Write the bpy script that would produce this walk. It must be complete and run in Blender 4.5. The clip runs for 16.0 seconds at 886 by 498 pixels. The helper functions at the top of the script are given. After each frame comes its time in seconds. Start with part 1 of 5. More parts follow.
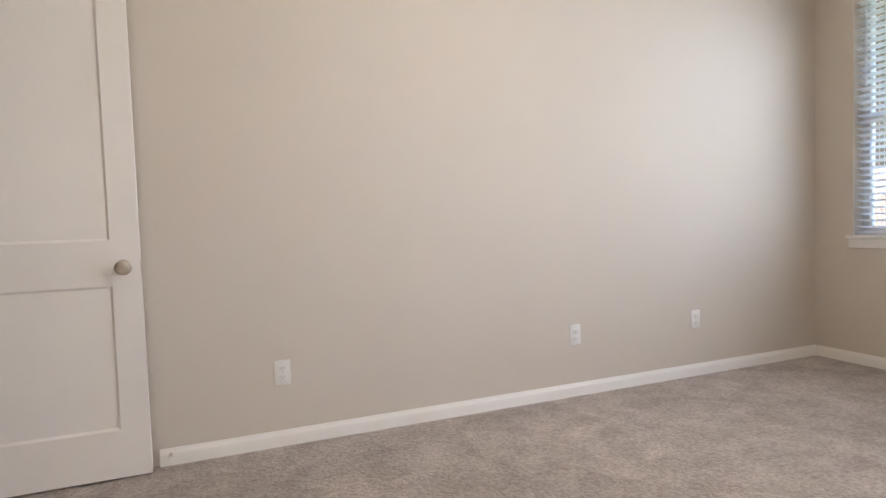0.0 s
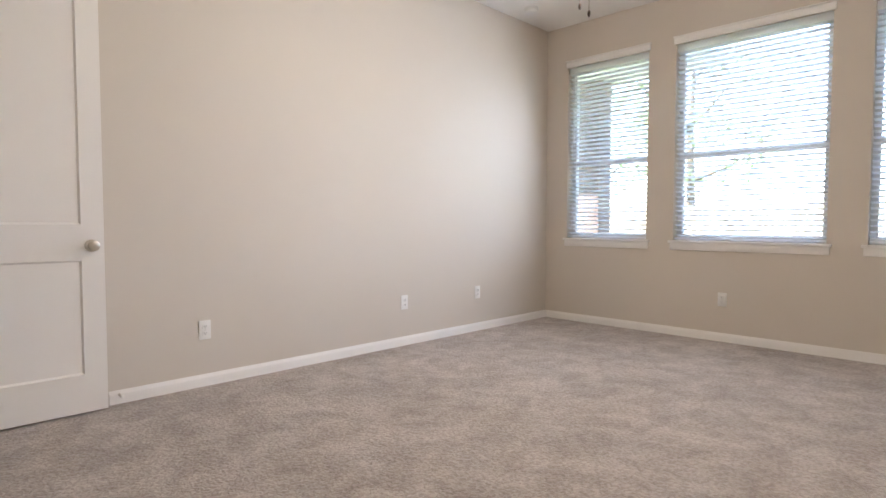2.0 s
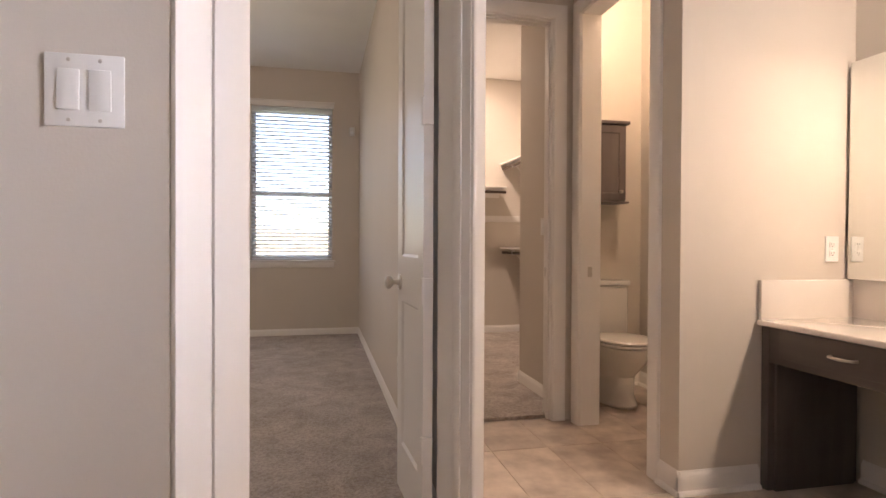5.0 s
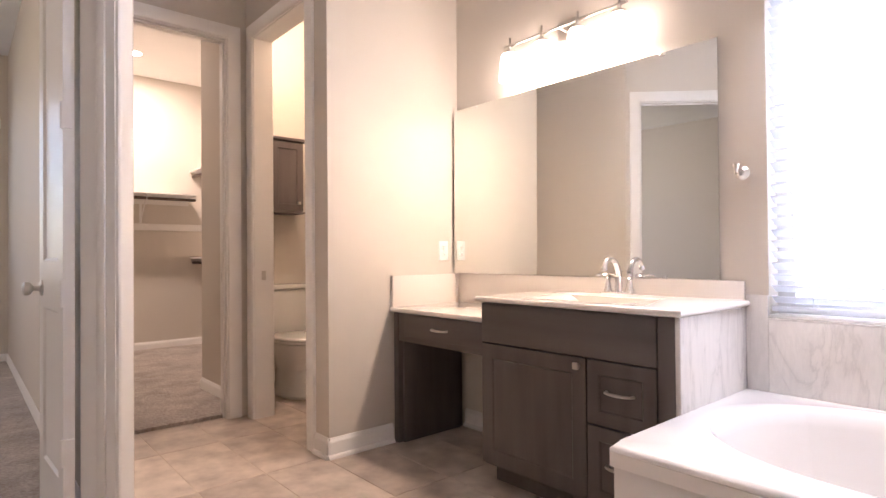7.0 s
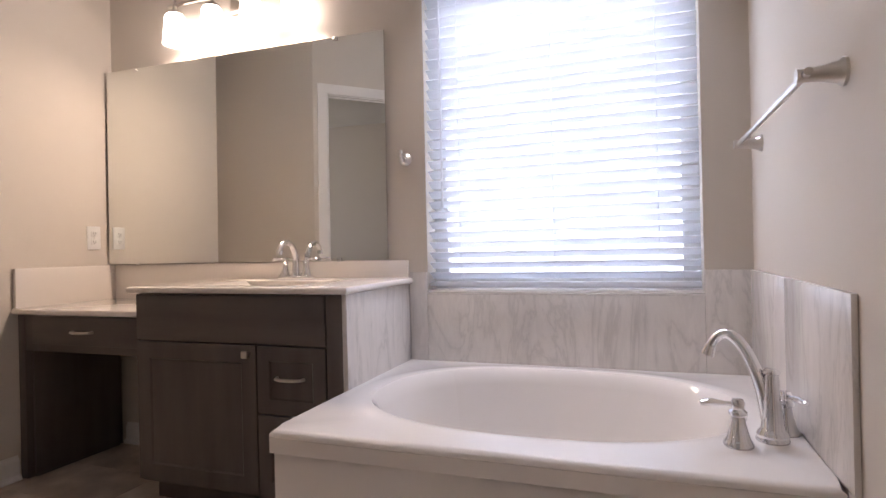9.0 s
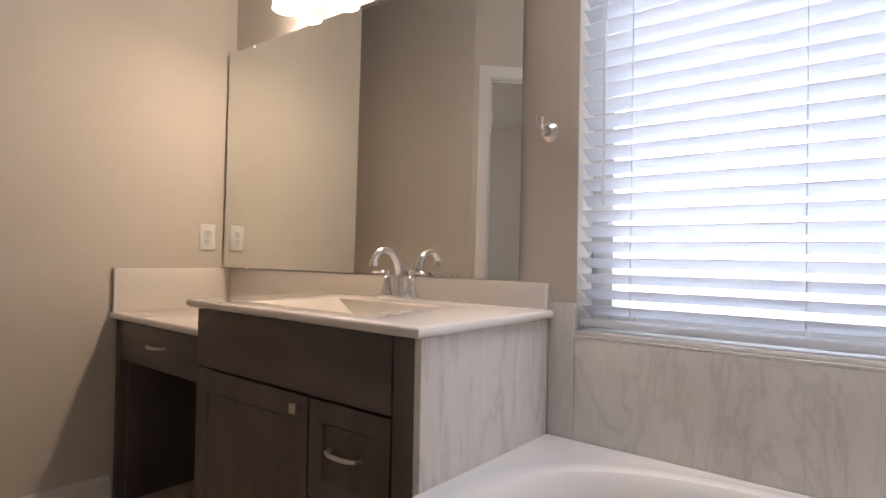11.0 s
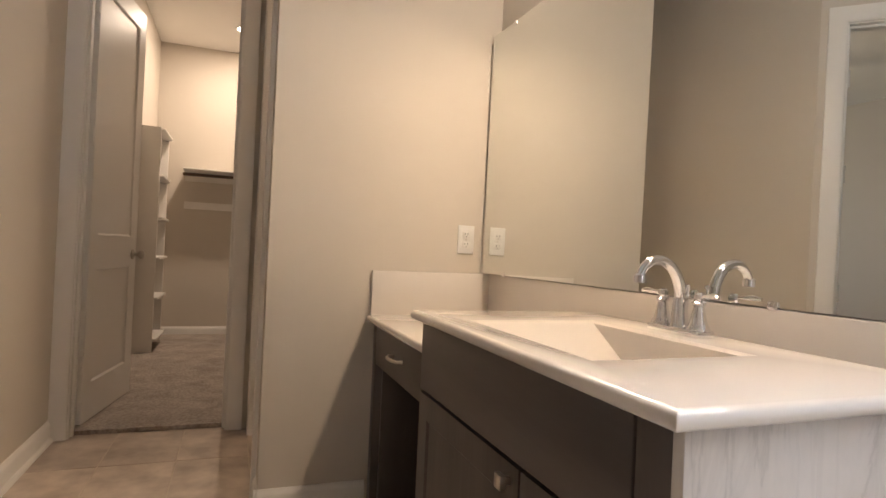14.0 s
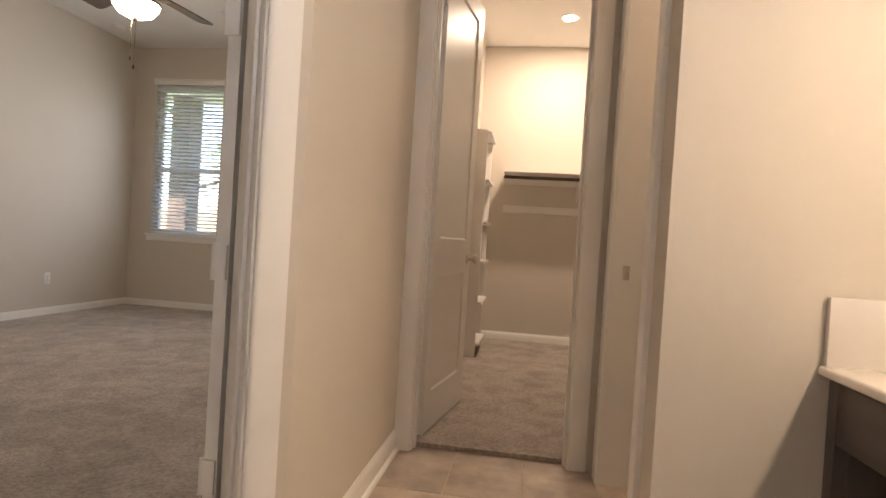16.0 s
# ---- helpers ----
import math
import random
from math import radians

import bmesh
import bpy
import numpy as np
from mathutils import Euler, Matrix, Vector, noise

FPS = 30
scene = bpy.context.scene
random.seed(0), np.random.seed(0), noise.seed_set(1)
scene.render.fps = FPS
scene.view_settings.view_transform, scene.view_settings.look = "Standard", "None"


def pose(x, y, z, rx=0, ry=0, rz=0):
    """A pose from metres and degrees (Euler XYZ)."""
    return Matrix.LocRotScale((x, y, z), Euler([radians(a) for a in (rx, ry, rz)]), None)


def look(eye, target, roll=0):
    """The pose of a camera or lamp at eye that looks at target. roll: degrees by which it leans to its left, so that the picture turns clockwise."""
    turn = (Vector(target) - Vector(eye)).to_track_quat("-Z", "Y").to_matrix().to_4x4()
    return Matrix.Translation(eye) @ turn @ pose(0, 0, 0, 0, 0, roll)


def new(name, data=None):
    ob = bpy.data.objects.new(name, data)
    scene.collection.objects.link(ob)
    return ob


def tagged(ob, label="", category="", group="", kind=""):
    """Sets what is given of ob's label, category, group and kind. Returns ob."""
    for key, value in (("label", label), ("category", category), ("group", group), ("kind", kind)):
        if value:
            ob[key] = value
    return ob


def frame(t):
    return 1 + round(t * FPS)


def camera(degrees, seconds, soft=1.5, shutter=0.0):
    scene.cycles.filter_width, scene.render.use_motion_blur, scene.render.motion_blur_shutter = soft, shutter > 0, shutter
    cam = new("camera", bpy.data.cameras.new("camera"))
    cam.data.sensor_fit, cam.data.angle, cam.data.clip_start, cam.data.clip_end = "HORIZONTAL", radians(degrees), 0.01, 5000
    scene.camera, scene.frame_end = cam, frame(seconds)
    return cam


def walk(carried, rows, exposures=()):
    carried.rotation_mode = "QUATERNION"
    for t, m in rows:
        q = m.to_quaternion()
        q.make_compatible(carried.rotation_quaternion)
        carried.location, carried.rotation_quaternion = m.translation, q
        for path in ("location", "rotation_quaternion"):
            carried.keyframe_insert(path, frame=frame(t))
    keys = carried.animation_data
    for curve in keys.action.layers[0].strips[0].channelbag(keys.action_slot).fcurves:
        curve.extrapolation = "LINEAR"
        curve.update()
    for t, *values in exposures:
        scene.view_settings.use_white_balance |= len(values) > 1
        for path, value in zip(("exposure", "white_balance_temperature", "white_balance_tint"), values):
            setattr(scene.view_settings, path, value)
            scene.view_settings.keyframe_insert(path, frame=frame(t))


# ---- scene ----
LENS = 76.6
cam = camera(LENS, 16.0)
PATH = [
    (0, (0.419, 0.488, 1.059), (1.149, 2.347, 0.963), -1.9),
    (0.5, (0.01, 0.227, 1.06), (1.267, 1.779, 0.946), -0.6),
    (1, (-0.257, -0.062, 1.038), (1.17, 1.335, 0.932), -0.4),
    (1.5, (-0.505, -0.211, 1.037), (0.839, 1.267, 0.946), -0.5),
    (2, (-0.744, -0.259, 1.04), (0.672, 1.15, 0.946), 0.1),
    (2.5, (-1.016, -0.261, 1.015), (0.693, 0.776, 0.949), 0.4),
    (3, (-1.168, -0.256, 1.005), (0.609, 0.661, 0.953), 0.7),
    (3.5, (-1.40, -0.314, 1.07), (0.454, 0.436, 1.008), 0.5),
    (4, (-1.761, -0.379, 1.072), (0.187, 0.069, 1.028), 0.7),
    (4.5, (-2.109, -0.325, 1.065), (-0.111, -0.415, 1.048), 0.7),
    (4.7, (-2.182, -0.317, 1.08), (-0.198, -0.566, 1.064), 0.6),
    (6.8, (-2.739, -0.421, 1.071), (-1.132, -1.611, 1.073), -0.9),
    (7, (-2.717, -0.4, 1.036), (-1.205, -1.708, 1.058), -0.5),
    (7.5, (-2.759, -0.432, 1.028), (-1.534, -2.013, 1.04), -0.9),
    (8, (-2.778, -0.416, 1.013), (-1.955, -2.239, 1.016), -1.2),
    (8.2, (-2.777, -0.426, 1.009), (-2.105, -2.31, 0.999), -1.4),
    (10.5, (-2.66, -1.074, 0.893), (-1.916, -2.93, 0.913), -0.3),
    (11, (-2.594, -1.327, 0.993), (-1.328, -2.875, 1.02), 1),
    (11.5, (-2.507, -1.582, 1.054), (-0.886, -2.754, 1.073), 1.8),
    (12, (-2.309, -1.747, 1.058), (-0.661, -2.881, 1.077), 2.1),
    (12.5, (-2.056, -1.846, 1.056), (-0.446, -3.031, 1.072), 1.7),
    (13, (-1.987, -1.879, 1.044), (-0.387, -3.078, 1.065), 1.8),
    (13.5, (-2.109, -1.816, 1.049), (-0.429, -2.901, 1.075), 2),
    (14, (-2.312, -1.728, 1.007), (-0.435, -2.418, 1.018), 2.6),
    (14.5, (-2.378, -1.602, 0.982), (-0.389, -1.811, 0.973), 3.3),
    (15, (-2.293, -1.52, 0.98), (-0.306, -1.295, 0.947), 3.6),
    (15.5, (-2.125, -1.497, 0.965), (-0.145, -1.219, 0.936), 3.7),
    (16, (-1.696, -1.48, 1.002), (0.281, -1.178, 0.974), 3.6),
]
EXPOSURES = [(0.0, 3.18, 5900, 15), (0.5, 3.24, 5900, 15), (1.5, 3.22, 5850, 15), (2.1, 3.3, 5850, 16), (2.8, 3.1, 5800, 16), (3.4, 2.7, 5900, 19), (4.0, 2.72, 6400, 24), (4.5, 2.5, 6500, 24), (6.9, 2.92, 6050, 25), (8.2, 2.38, 5950, 25), (10.5, 1.42, 6300, 20),
             (11.4, 1.85, 6300, 18), (12.5, 1.85, 6400, 14), (13.5, 1.8, 6500, 15), (15.0, 2.33, 6700, 17), (16.0, 2.42, 6700, 17)]
walk(cam, [(t, look(eye, target, roll)) for t, eye, target, roll in PATH], EXPOSURES)

# ---- world, sun, lamps ----
world = bpy.data.worlds.new("sky_world")
scene.world = world
world.use_nodes = True
sky = world.node_tree.nodes.new("ShaderNodeTexSky")
sky.sky_type = 'NISHITA'
sky.sun_disc = False
sky.sun_elevation = radians(58)
sky.sun_rotation = radians(58)
world.node_tree.links.new(sky.outputs[0], world.node_tree.nodes["Background"].inputs[0])
world.node_tree.nodes["Background"].inputs[1].default_value = 0.15
sun = new("sun", bpy.data.lights.new("sun", 'SUN'))
sun.data.energy = 5.0
sun.data.angle = radians(0.5)
sun.data.color = (1.0, 0.95, 0.88)
sun.rotation_euler = (radians(32), 0, radians(58 + 180))


def area_lamp(name, place, target, w, h, watts, colour, spread=180):
    la = bpy.data.lights.new(name, 'AREA')
    la.shape, la.size, la.size_y, la.energy, la.color = 'RECTANGLE', w, h, watts, colour
    la.spread = radians(spread)
    ob = new(name, la)
    ob.matrix_world = look(place, target)
    return ob


LIGHT_X = (-0.67, -0.89, -1.11, -1.335)
DAY = (0.90, 0.95, 1.0)
WARM = (1.0, 0.77, 0.52)


def point_lamp(name, place, watts, radius, colour=WARM):
    la = bpy.data.lights.new(name, 'POINT')
    la.energy, la.shadow_soft_size, la.color = watts, radius, colour
    ob = new(name, la)
    ob.location = place
    return ob


# lamps added at the window openings as a stand-in for daylight
for wy, ww in ((2.52, 0.84), (1.26, 1.14), (-0.02, 0.88)):
    area_lamp("window_daylight", (4.24, wy, 2.53), (3.5, wy, 1.6), ww - 0.04, 0.10, 0.27 * ww, DAY, 100)
# added upright strips inside the blinds, turned towards the north wall
for wy, ww, power in ((2.52, 0.84, 0.8), (1.26, 1.14, 1.0), (-0.02, 0.88, 1.3)):
    area_lamp("window_daylight", (4.245, wy - ww / 2 + 0.04, 1.78), (3.445, wy - ww / 2 + 0.64, 1.70), 0.05, 1.4, 0.75 * power * ww, DAY, 104)
area_lamp("window_daylight", (-2.434, -2.70, 2.05), (-2.434, -2.45, 1.2), 0.98, 0.06, 1.4, DAY, 90)
area_lamp("window_daylight", (-2.436, -2.98, 1.43), (-2.436, -2.25, 1.43), 1.2, 1.4, 7.5, DAY, 150)
# narrow lamp added beside the bathroom blind to brighten the switch wall
area_lamp("window_daylight", (-2.95, -2.725, 1.45), (-1.93, 0.0, 1.3), 0.05, 1.2, 1.2, DAY, 34)
for lx in LIGHT_X:
    point_lamp("vanity_bulb", (lx, -2.66, 2.05), 0.09, 0.045)
    glow = area_lamp("vanity_shade_light", (lx, -2.66, 1.974), (lx, -2.46, 1.0), 0.10, 0.10, 0.62, WARM, 172)
    glow.data.shape = 'DISK'
point_lamp("fan_bulb", (1.65, 1.17, 2.36), 3, 0.05, (1.0, 0.8, 0.58))
spot = area_lamp("closet_downlight_bulb", (3.41, -1.71, 3.036), (3.41, -1.709, 1.0), 0.11, 0.11, 7, (1.0, 0.82, 0.62))
spot.data.shape = 'DISK'
# added lamp without a fixture, only there to brighten the toilet room
point_lamp("toilet_room_fill", (0.75, -2.3, 2.9), 5.2, 0.06)

# ---- materials ----


def material(name, colour, rough=0.5, metal=0.0, vary=0.06, scale=6.0, bump=0.0, bump_scale=200.0, spec=0.5, coat=0.0,
             stretch=(1, 1, 1), tint=None, detail=6.0):
    """Principled paint with a slow mottling, a fine grain and a fine relief."""
    m = bpy.data.materials.new(name)
    m.use_nodes = True
    nt = m.node_tree
    b = nt.nodes["Principled BSDF"]
    b.inputs["Roughness"].default_value = rough
    b.inputs["Metallic"].default_value = metal
    b.inputs["Specular IOR Level"].default_value = spec
    b.inputs["Coat Weight"].default_value = coat
    co = nt.nodes.new("ShaderNodeTexCoord")
    mp = nt.nodes.new("ShaderNodeMapping")
    mp.inputs["Scale"].default_value = stretch
    nt.links.new(co.outputs["Object"], mp.inputs[0])
    n1 = nt.nodes.new("ShaderNodeTexNoise")
    n1.inputs["Scale"].default_value = scale
    n1.inputs["Detail"].default_value = detail
    nt.links.new(mp.outputs[0], n1.inputs[0])
    ramp = nt.nodes.new("ShaderNodeValToRGB")
    c2 = tint or tuple(c * (1 - vary) for c in colour)
    ramp.color_ramp.elements[0].position, ramp.color_ramp.elements[1].position = 0.32, 0.68
    ramp.color_ramp.elements[0].color = (*c2, 1)
    ramp.color_ramp.elements[1].color = (*[min(1, c * (1 + vary)) for c in colour], 1)
    nt.links.new(n1.outputs[0], ramp.inputs[0])
    nt.links.new(ramp.outputs[0], b.inputs["Base Color"])
    if bump:
        n2 = nt.nodes.new("ShaderNodeTexNoise")
        n2.inputs["Scale"].default_value = bump_scale
        n2.inputs["Detail"].default_value = 3
        nt.links.new(mp.outputs[0], n2.inputs[0])
        bp = nt.nodes.new("ShaderNodeBump")
        bp.inputs["Strength"].default_value = bump
        bp.inputs["Distance"].default_value = 0.004
        nt.links.new(n2.outputs[0], bp.inputs["Height"])
        nt.links.new(bp.outputs[0], b.inputs["Normal"])
    return m


def carpet_material():
    m = material("carpet", (0.43, 0.378, 0.336), rough=0.95, vary=0.12, scale=1.7, spec=0.1)
    nt = m.node_tree
    b = nt.nodes["Principled BSDF"]
    b.inputs["Sheen Weight"].default_value = 0.2
    b.inputs["Sheen Roughness"].default_value = 0.6
    sock = b.inputs["Base Color"].links[0].from_socket
    co = nt.nodes["Texture Coordinate"]
    noises = []
    for scale, detail, lo, hi, dark in ((58, 2, 0.34, 0.64, 0.76), (6, 5, 0.34, 0.66, 0.80)):
        n = nt.nodes.new("ShaderNodeTexNoise")
        n.inputs["Scale"].default_value, n.inputs["Detail"].default_value = scale, detail
        n.inputs["Distortion"].default_value = 0.6
        nt.links.new(co.outputs["Object"], n.inputs[0])
        r = nt.nodes.new("ShaderNodeValToRGB")
        r.color_ramp.elements[0].position, r.color_ramp.elements[1].position = lo, hi
        r.color_ramp.elements[0].color, r.color_ramp.elements[1].color = (dark, dark * 0.97, dark * 0.94, 1), (1.1, 1.1, 1.1, 1)
        nt.links.new(n.outputs[0], r.inputs[0])
        mx = nt.nodes.new("ShaderNodeMix")
        mx.data_type, mx.blend_type = 'RGBA', 'MULTIPLY'
        mx.inputs[0].default_value = 1.0
        nt.links.new(sock, mx.inputs[6])
        nt.links.new(r.outputs[0], mx.inputs[7])
        sock = mx.outputs[2]
        noises.append(n)
    nt.links.new(sock, b.inputs["Base Color"])
    bp = nt.nodes.new("ShaderNodeBump")
    bp.inputs["Strength"].default_value, bp.inputs["Distance"].default_value = 0.8, 0.015
    nt.links.new(noises[0].outputs[0], bp.inputs["Height"])
    nt.links.new(bp.outputs[0], b.inputs["Normal"])
    return m


def tile_material():
    m = material("floor_tile", (0.56, 0.475, 0.40), rough=0.38, vary=0.10, scale=6.5, spec=0.45, tint=(0.34, 0.275, 0.228), detail=9)
    nt = m.node_tree
    b = nt.nodes["Principled BSDF"]
    base = b.inputs["Base Color"].links[0].from_socket
    info = nt.nodes.new("ShaderNodeObjectInfo")
    off = nt.nodes.new("ShaderNodeVectorMath")
    off.operation = 'SCALE'
    off.inputs[0].default_value = (37, 21, 9)
    nt.links.new(info.outputs["Random"], off.inputs["Scale"])
    mp = nt.nodes["Mapping"]
    nt.links.new(off.outputs[0], mp.inputs["Location"])
    hsv = nt.nodes.new("ShaderNodeHueSaturation")
    mr = nt.nodes.new("ShaderNodeMapRange")
    mr.inputs[3].default_value, mr.inputs[4].default_value = 0.9, 1.1
    nt.links.new(info.outputs["Random"], mr.inputs[0])
    nt.links.new(mr.outputs[0], hsv.inputs["Value"])
    nt.links.new(base, hsv.inputs["Color"])
    nt.links.new(hsv.outputs[0], b.inputs["Base Color"])
    return m


def marble_material():
    m = material("marble", (0.74, 0.71, 0.68), rough=0.16, vary=0.04, scale=3.0, spec=0.5, stretch=(1, 1, 0.45))
    nt = m.node_tree
    b = nt.nodes["Principled BSDF"]
    base = b.inputs["Base Color"].links[0].from_socket
    info = nt.nodes.new("ShaderNodeObjectInfo")
    off = nt.nodes.new("ShaderNodeVectorMath")
    off.operation = 'SCALE'
    off.inputs[0].default_value = (13, 29, 17)
    nt.links.new(info.outputs["Random"], off.inputs["Scale"])
    nt.links.new(off.outputs[0], nt.nodes["Mapping"].inputs["Location"])
    sock = base
    for scale, bend, rough, turn, stops in (
            (2.2, 1.4, 0.62, (16, 20, 8), ((0.32, 0.90), (0.46, 0.98), (0.56, 1.0), (0.70, 0.93))),
            (3.4, 1.1, 0.60, (24, 30, 10), ((0.42, 1.0), (0.475, 0.95), (0.499, 0.84), (0.52, 0.96), (0.57, 1.0))),
            (7.0, 0.8, 0.66, (10, 14, 40), ((0.45, 1.0), (0.500, 0.95), (0.54, 1.0)))):
        vein = nt.nodes.new("ShaderNodeTexNoise")
        vein.inputs["Scale"].default_value, vein.inputs["Detail"].default_value = scale, 8
        vein.inputs["Distortion"].default_value, vein.inputs["Roughness"].default_value = bend, rough
        mp2 = nt.nodes.new("ShaderNodeMapping")
        mp2.inputs["Scale"].default_value = (1.5, 1.5, 0.85)
        mp2.inputs["Rotation"].default_value = [radians(v) for v in turn]
        nt.links.new(nt.nodes["Mapping"].outputs[0], mp2.inputs[0])
        nt.links.new(mp2.outputs[0], vein.inputs[0])
        r = nt.nodes.new("ShaderNodeValToRGB")
        e = r.color_ramp.elements
        e[0].position, e[1].position = stops[0][0], stops[-1][0]
        for x, c in ((e[0], stops[0][1]), (e[1], stops[-1][1])):
            x.color = (c, c * 0.995, c * 0.99, 1)
        for p, c in stops[1:-1]:
            e.new(p).color = (c, c * 0.995, c * 0.99, 1)
        nt.links.new(vein.outputs[0], r.inputs[0])
        mx = nt.nodes.new("ShaderNodeMix")
        mx.data_type, mx.blend_type = 'RGBA', 'MULTIPLY'
        mx.inputs[0].default_value = 1.0
        nt.links.new(sock, mx.inputs[6])
        nt.links.new(r.outputs[0], mx.inputs[7])
        sock = mx.outputs[2]
    nt.links.new(sock, b.inputs["Base Color"])
    return m


def pane_material():
    m = bpy.data.materials.new("window_glass")
    m.use_nodes = True
    nt = m.node_tree
    nt.nodes.remove(nt.nodes["Principled BSDF"])
    tr = nt.nodes.new("ShaderNodeBsdfTransparent")
    tr.inputs[0].default_value = (0.93, 0.96, 0.95, 1)
    gl = nt.nodes.new("ShaderNodeBsdfGlossy")
    gl.inputs["Roughness"].default_value = 0.01
    fr = nt.nodes.new("ShaderNodeFresnel")
    mx = nt.nodes.new("ShaderNodeMixShader")
    nt.links.new(fr.outputs[0], mx.inputs[0])
    nt.links.new(tr.outputs[0], mx.inputs[1])
    nt.links.new(gl.outputs[0], mx.inputs[2])
    nt.links.new(mx.outputs[0], nt.nodes["Material Output"].inputs[0])
    return m


def glow_material(name, colour, strength):
    m = bpy.data.materials.new(name)
    m.use_nodes = True
    b = m.node_tree.nodes["Principled BSDF"]
    b.inputs["Base Color"].default_value = (0.85, 0.82, 0.78, 1)
    b.inputs["Roughness"].default_value = 0.3
    b.inputs["Emission Color"].default_value = (*colour, 1)
    b.inputs["Emission Strength"].default_value = strength
    return m


WALL = material("wall_paint", (0.63, 0.575, 0.505), rough=0.75, vary=0.015, scale=1.2, bump=0.10, bump_scale=170, spec=0.3)
CEIL = material("ceiling_paint", (0.84, 0.82, 0.79), rough=0.85, vary=0.02, scale=2, bump=0.3, bump_scale=60, spec=0.2)
TRIM = material("trim_paint", (0.82, 0.795, 0.76), rough=0.5, vary=0.015, scale=3, bump=0.02, bump_scale=60)
DOORP = material("door_paint", (0.82, 0.795, 0.76), rough=0.36, vary=0.015, scale=2, bump=0.03, bump_scale=90)
CARPET = carpet_material()
TILE = tile_material()
GROUT = material("grout", (0.55, 0.48, 0.40), rough=0.9, vary=0.08, scale=20, bump=0.2, bump_scale=300)
MARBLE = marble_material()
CABINET = material("stained_cabinet", (0.100, 0.081, 0.074), rough=0.42, vary=0.22, scale=9, stretch=(1, 1, 0.12), bump=0.12, bump_scale=70, tint=(0.070, 0.056, 0.052))
RAILWOOD = material("stained_cabinet_rail", (0.100, 0.081, 0.074), rough=0.42, vary=0.22, scale=9, stretch=(0.12, 1, 1), bump=0.12, bump_scale=70, tint=(0.070, 0.056, 0.052))
COUNTER = material("cultured_marble", (0.78, 0.725, 0.665), rough=0.06, vary=0.02, scale=2.5, coat=0.3)
TUBM = material("tub_acrylic", (0.79, 0.745, 0.70), rough=0.10, vary=0.01, scale=1.5, coat=0.4)
PORCELAIN = material("porcelain", (0.80, 0.78, 0.74), rough=0.10, vary=0.01, scale=2, coat=0.4)
CHROME = material("chrome", (0.82, 0.82, 0.83), rough=0.06, metal=1.0, vary=0.01)
NICKEL = material("brushed_nickel", (0.60, 0.56, 0.51), rough=0.28, metal=1.0, vary=0.04, scale=40)
GAPSHADE = material("gap_shade", (0.03, 0.027, 0.025), rough=0.8)
PLASTIC = material("white_plastic", (0.80, 0.79, 0.76), rough=0.35, vary=0.01)
SLOT = material("outlet_slot", (0.05, 0.045, 0.04), rough=0.6)
SLAT = material("blind_slat", (0.83, 0.83, 0.82), rough=0.45, vary=0.01, scale=3)
VINYL = material("window_frame_vinyl", (0.68, 0.67, 0.66), rough=0.4, vary=0.02)
PANE = pane_material()


def let_light_through(m, share, colour=(0.86, 0.88, 0.90)):
    """Thin slats and leaves pass some of the daylight."""
    nt = m.node_tree
    tl = nt.nodes.new("ShaderNodeBsdfTranslucent")
    tl.inputs[0].default_value = (*colour, 1)
    mx = nt.nodes.new("ShaderNodeMixShader")
    mx.inputs[0].default_value = share
    nt.links.new(nt.nodes["Principled BSDF"].outputs[0], mx.inputs[1])
    nt.links.new(tl.outputs[0], mx.inputs[2])
    nt.links.new(mx.outputs[0], nt.nodes["Material Output"].inputs[0])


let_light_through(SLAT, 0.75, (0.95, 0.96, 0.97))
# darker copy of SLAT; the bathroom blind's shade is set by lower translucency
DIMSLAT = material("dim_blind_slat", (0.80, 0.80, 0.82), rough=0.4, vary=0.015, scale=3)
let_light_through(DIMSLAT, 0.3, (0.86, 0.88, 0.93))
FROSTED = material("obscured_glass", (0.80, 0.82, 0.82), rough=0.25, vary=0.02, scale=30)
let_light_through(FROSTED, 0.85, (0.92, 0.94, 0.95))
MIRROR = material("mirror_silver", (0.86, 0.88, 0.86), rough=0.0, metal=1.0, vary=0.0)
WALNUT = material("fan_blade_wood", (0.055, 0.038, 0.028), rough=0.4, vary=0.25, scale=8, stretch=(0.2, 1, 1))
BRONZE = material("brushed_bronze", (0.34, 0.27, 0.20), rough=0.3, metal=1.0, vary=0.05, scale=20)
SHADEGLASS = glow_material("lit_shade_glass", (1.0, 0.86, 0.68), 2.1)
BOWLGLASS = glow_material("lit_bowl_glass", (1.0, 0.83, 0.6), 4.5)
LENSGLOW = glow_material("downlight_lens", (1.0, 0.84, 0.62), 12.0)
SHELFW = material("closet_shelf_paint", (0.78, 0.75, 0.71), rough=0.45, vary=0.02)
RODM = material("closet_rod_bronze", (0.10, 0.07, 0.055), rough=0.4, metal=0.6, vary=0.1)
GRASS = material("lawn_grass", (0.14, 0.18, 0.07), rough=0.9, vary=0.35, scale=3, bump=0.8, bump_scale=60)
FENCE = material("fence_wood", (0.42, 0.33, 0.25), rough=0.8, vary=0.25, scale=5, stretch=(1, 1, 0.1), bump=0.3, bump_scale=40)
LEAF = material("tree_leaf", (0.16, 0.20, 0.09), rough=0.6, vary=0.4, scale=3)
let_light_through(LEAF, 0.5, (0.44, 0.55, 0.24))
BARK = material("tree_bark", (0.14, 0.10, 0.07), rough=0.9, vary=0.3, scale=10, stretch=(1, 1, 0.3), bump=0.8, bump_scale=25)
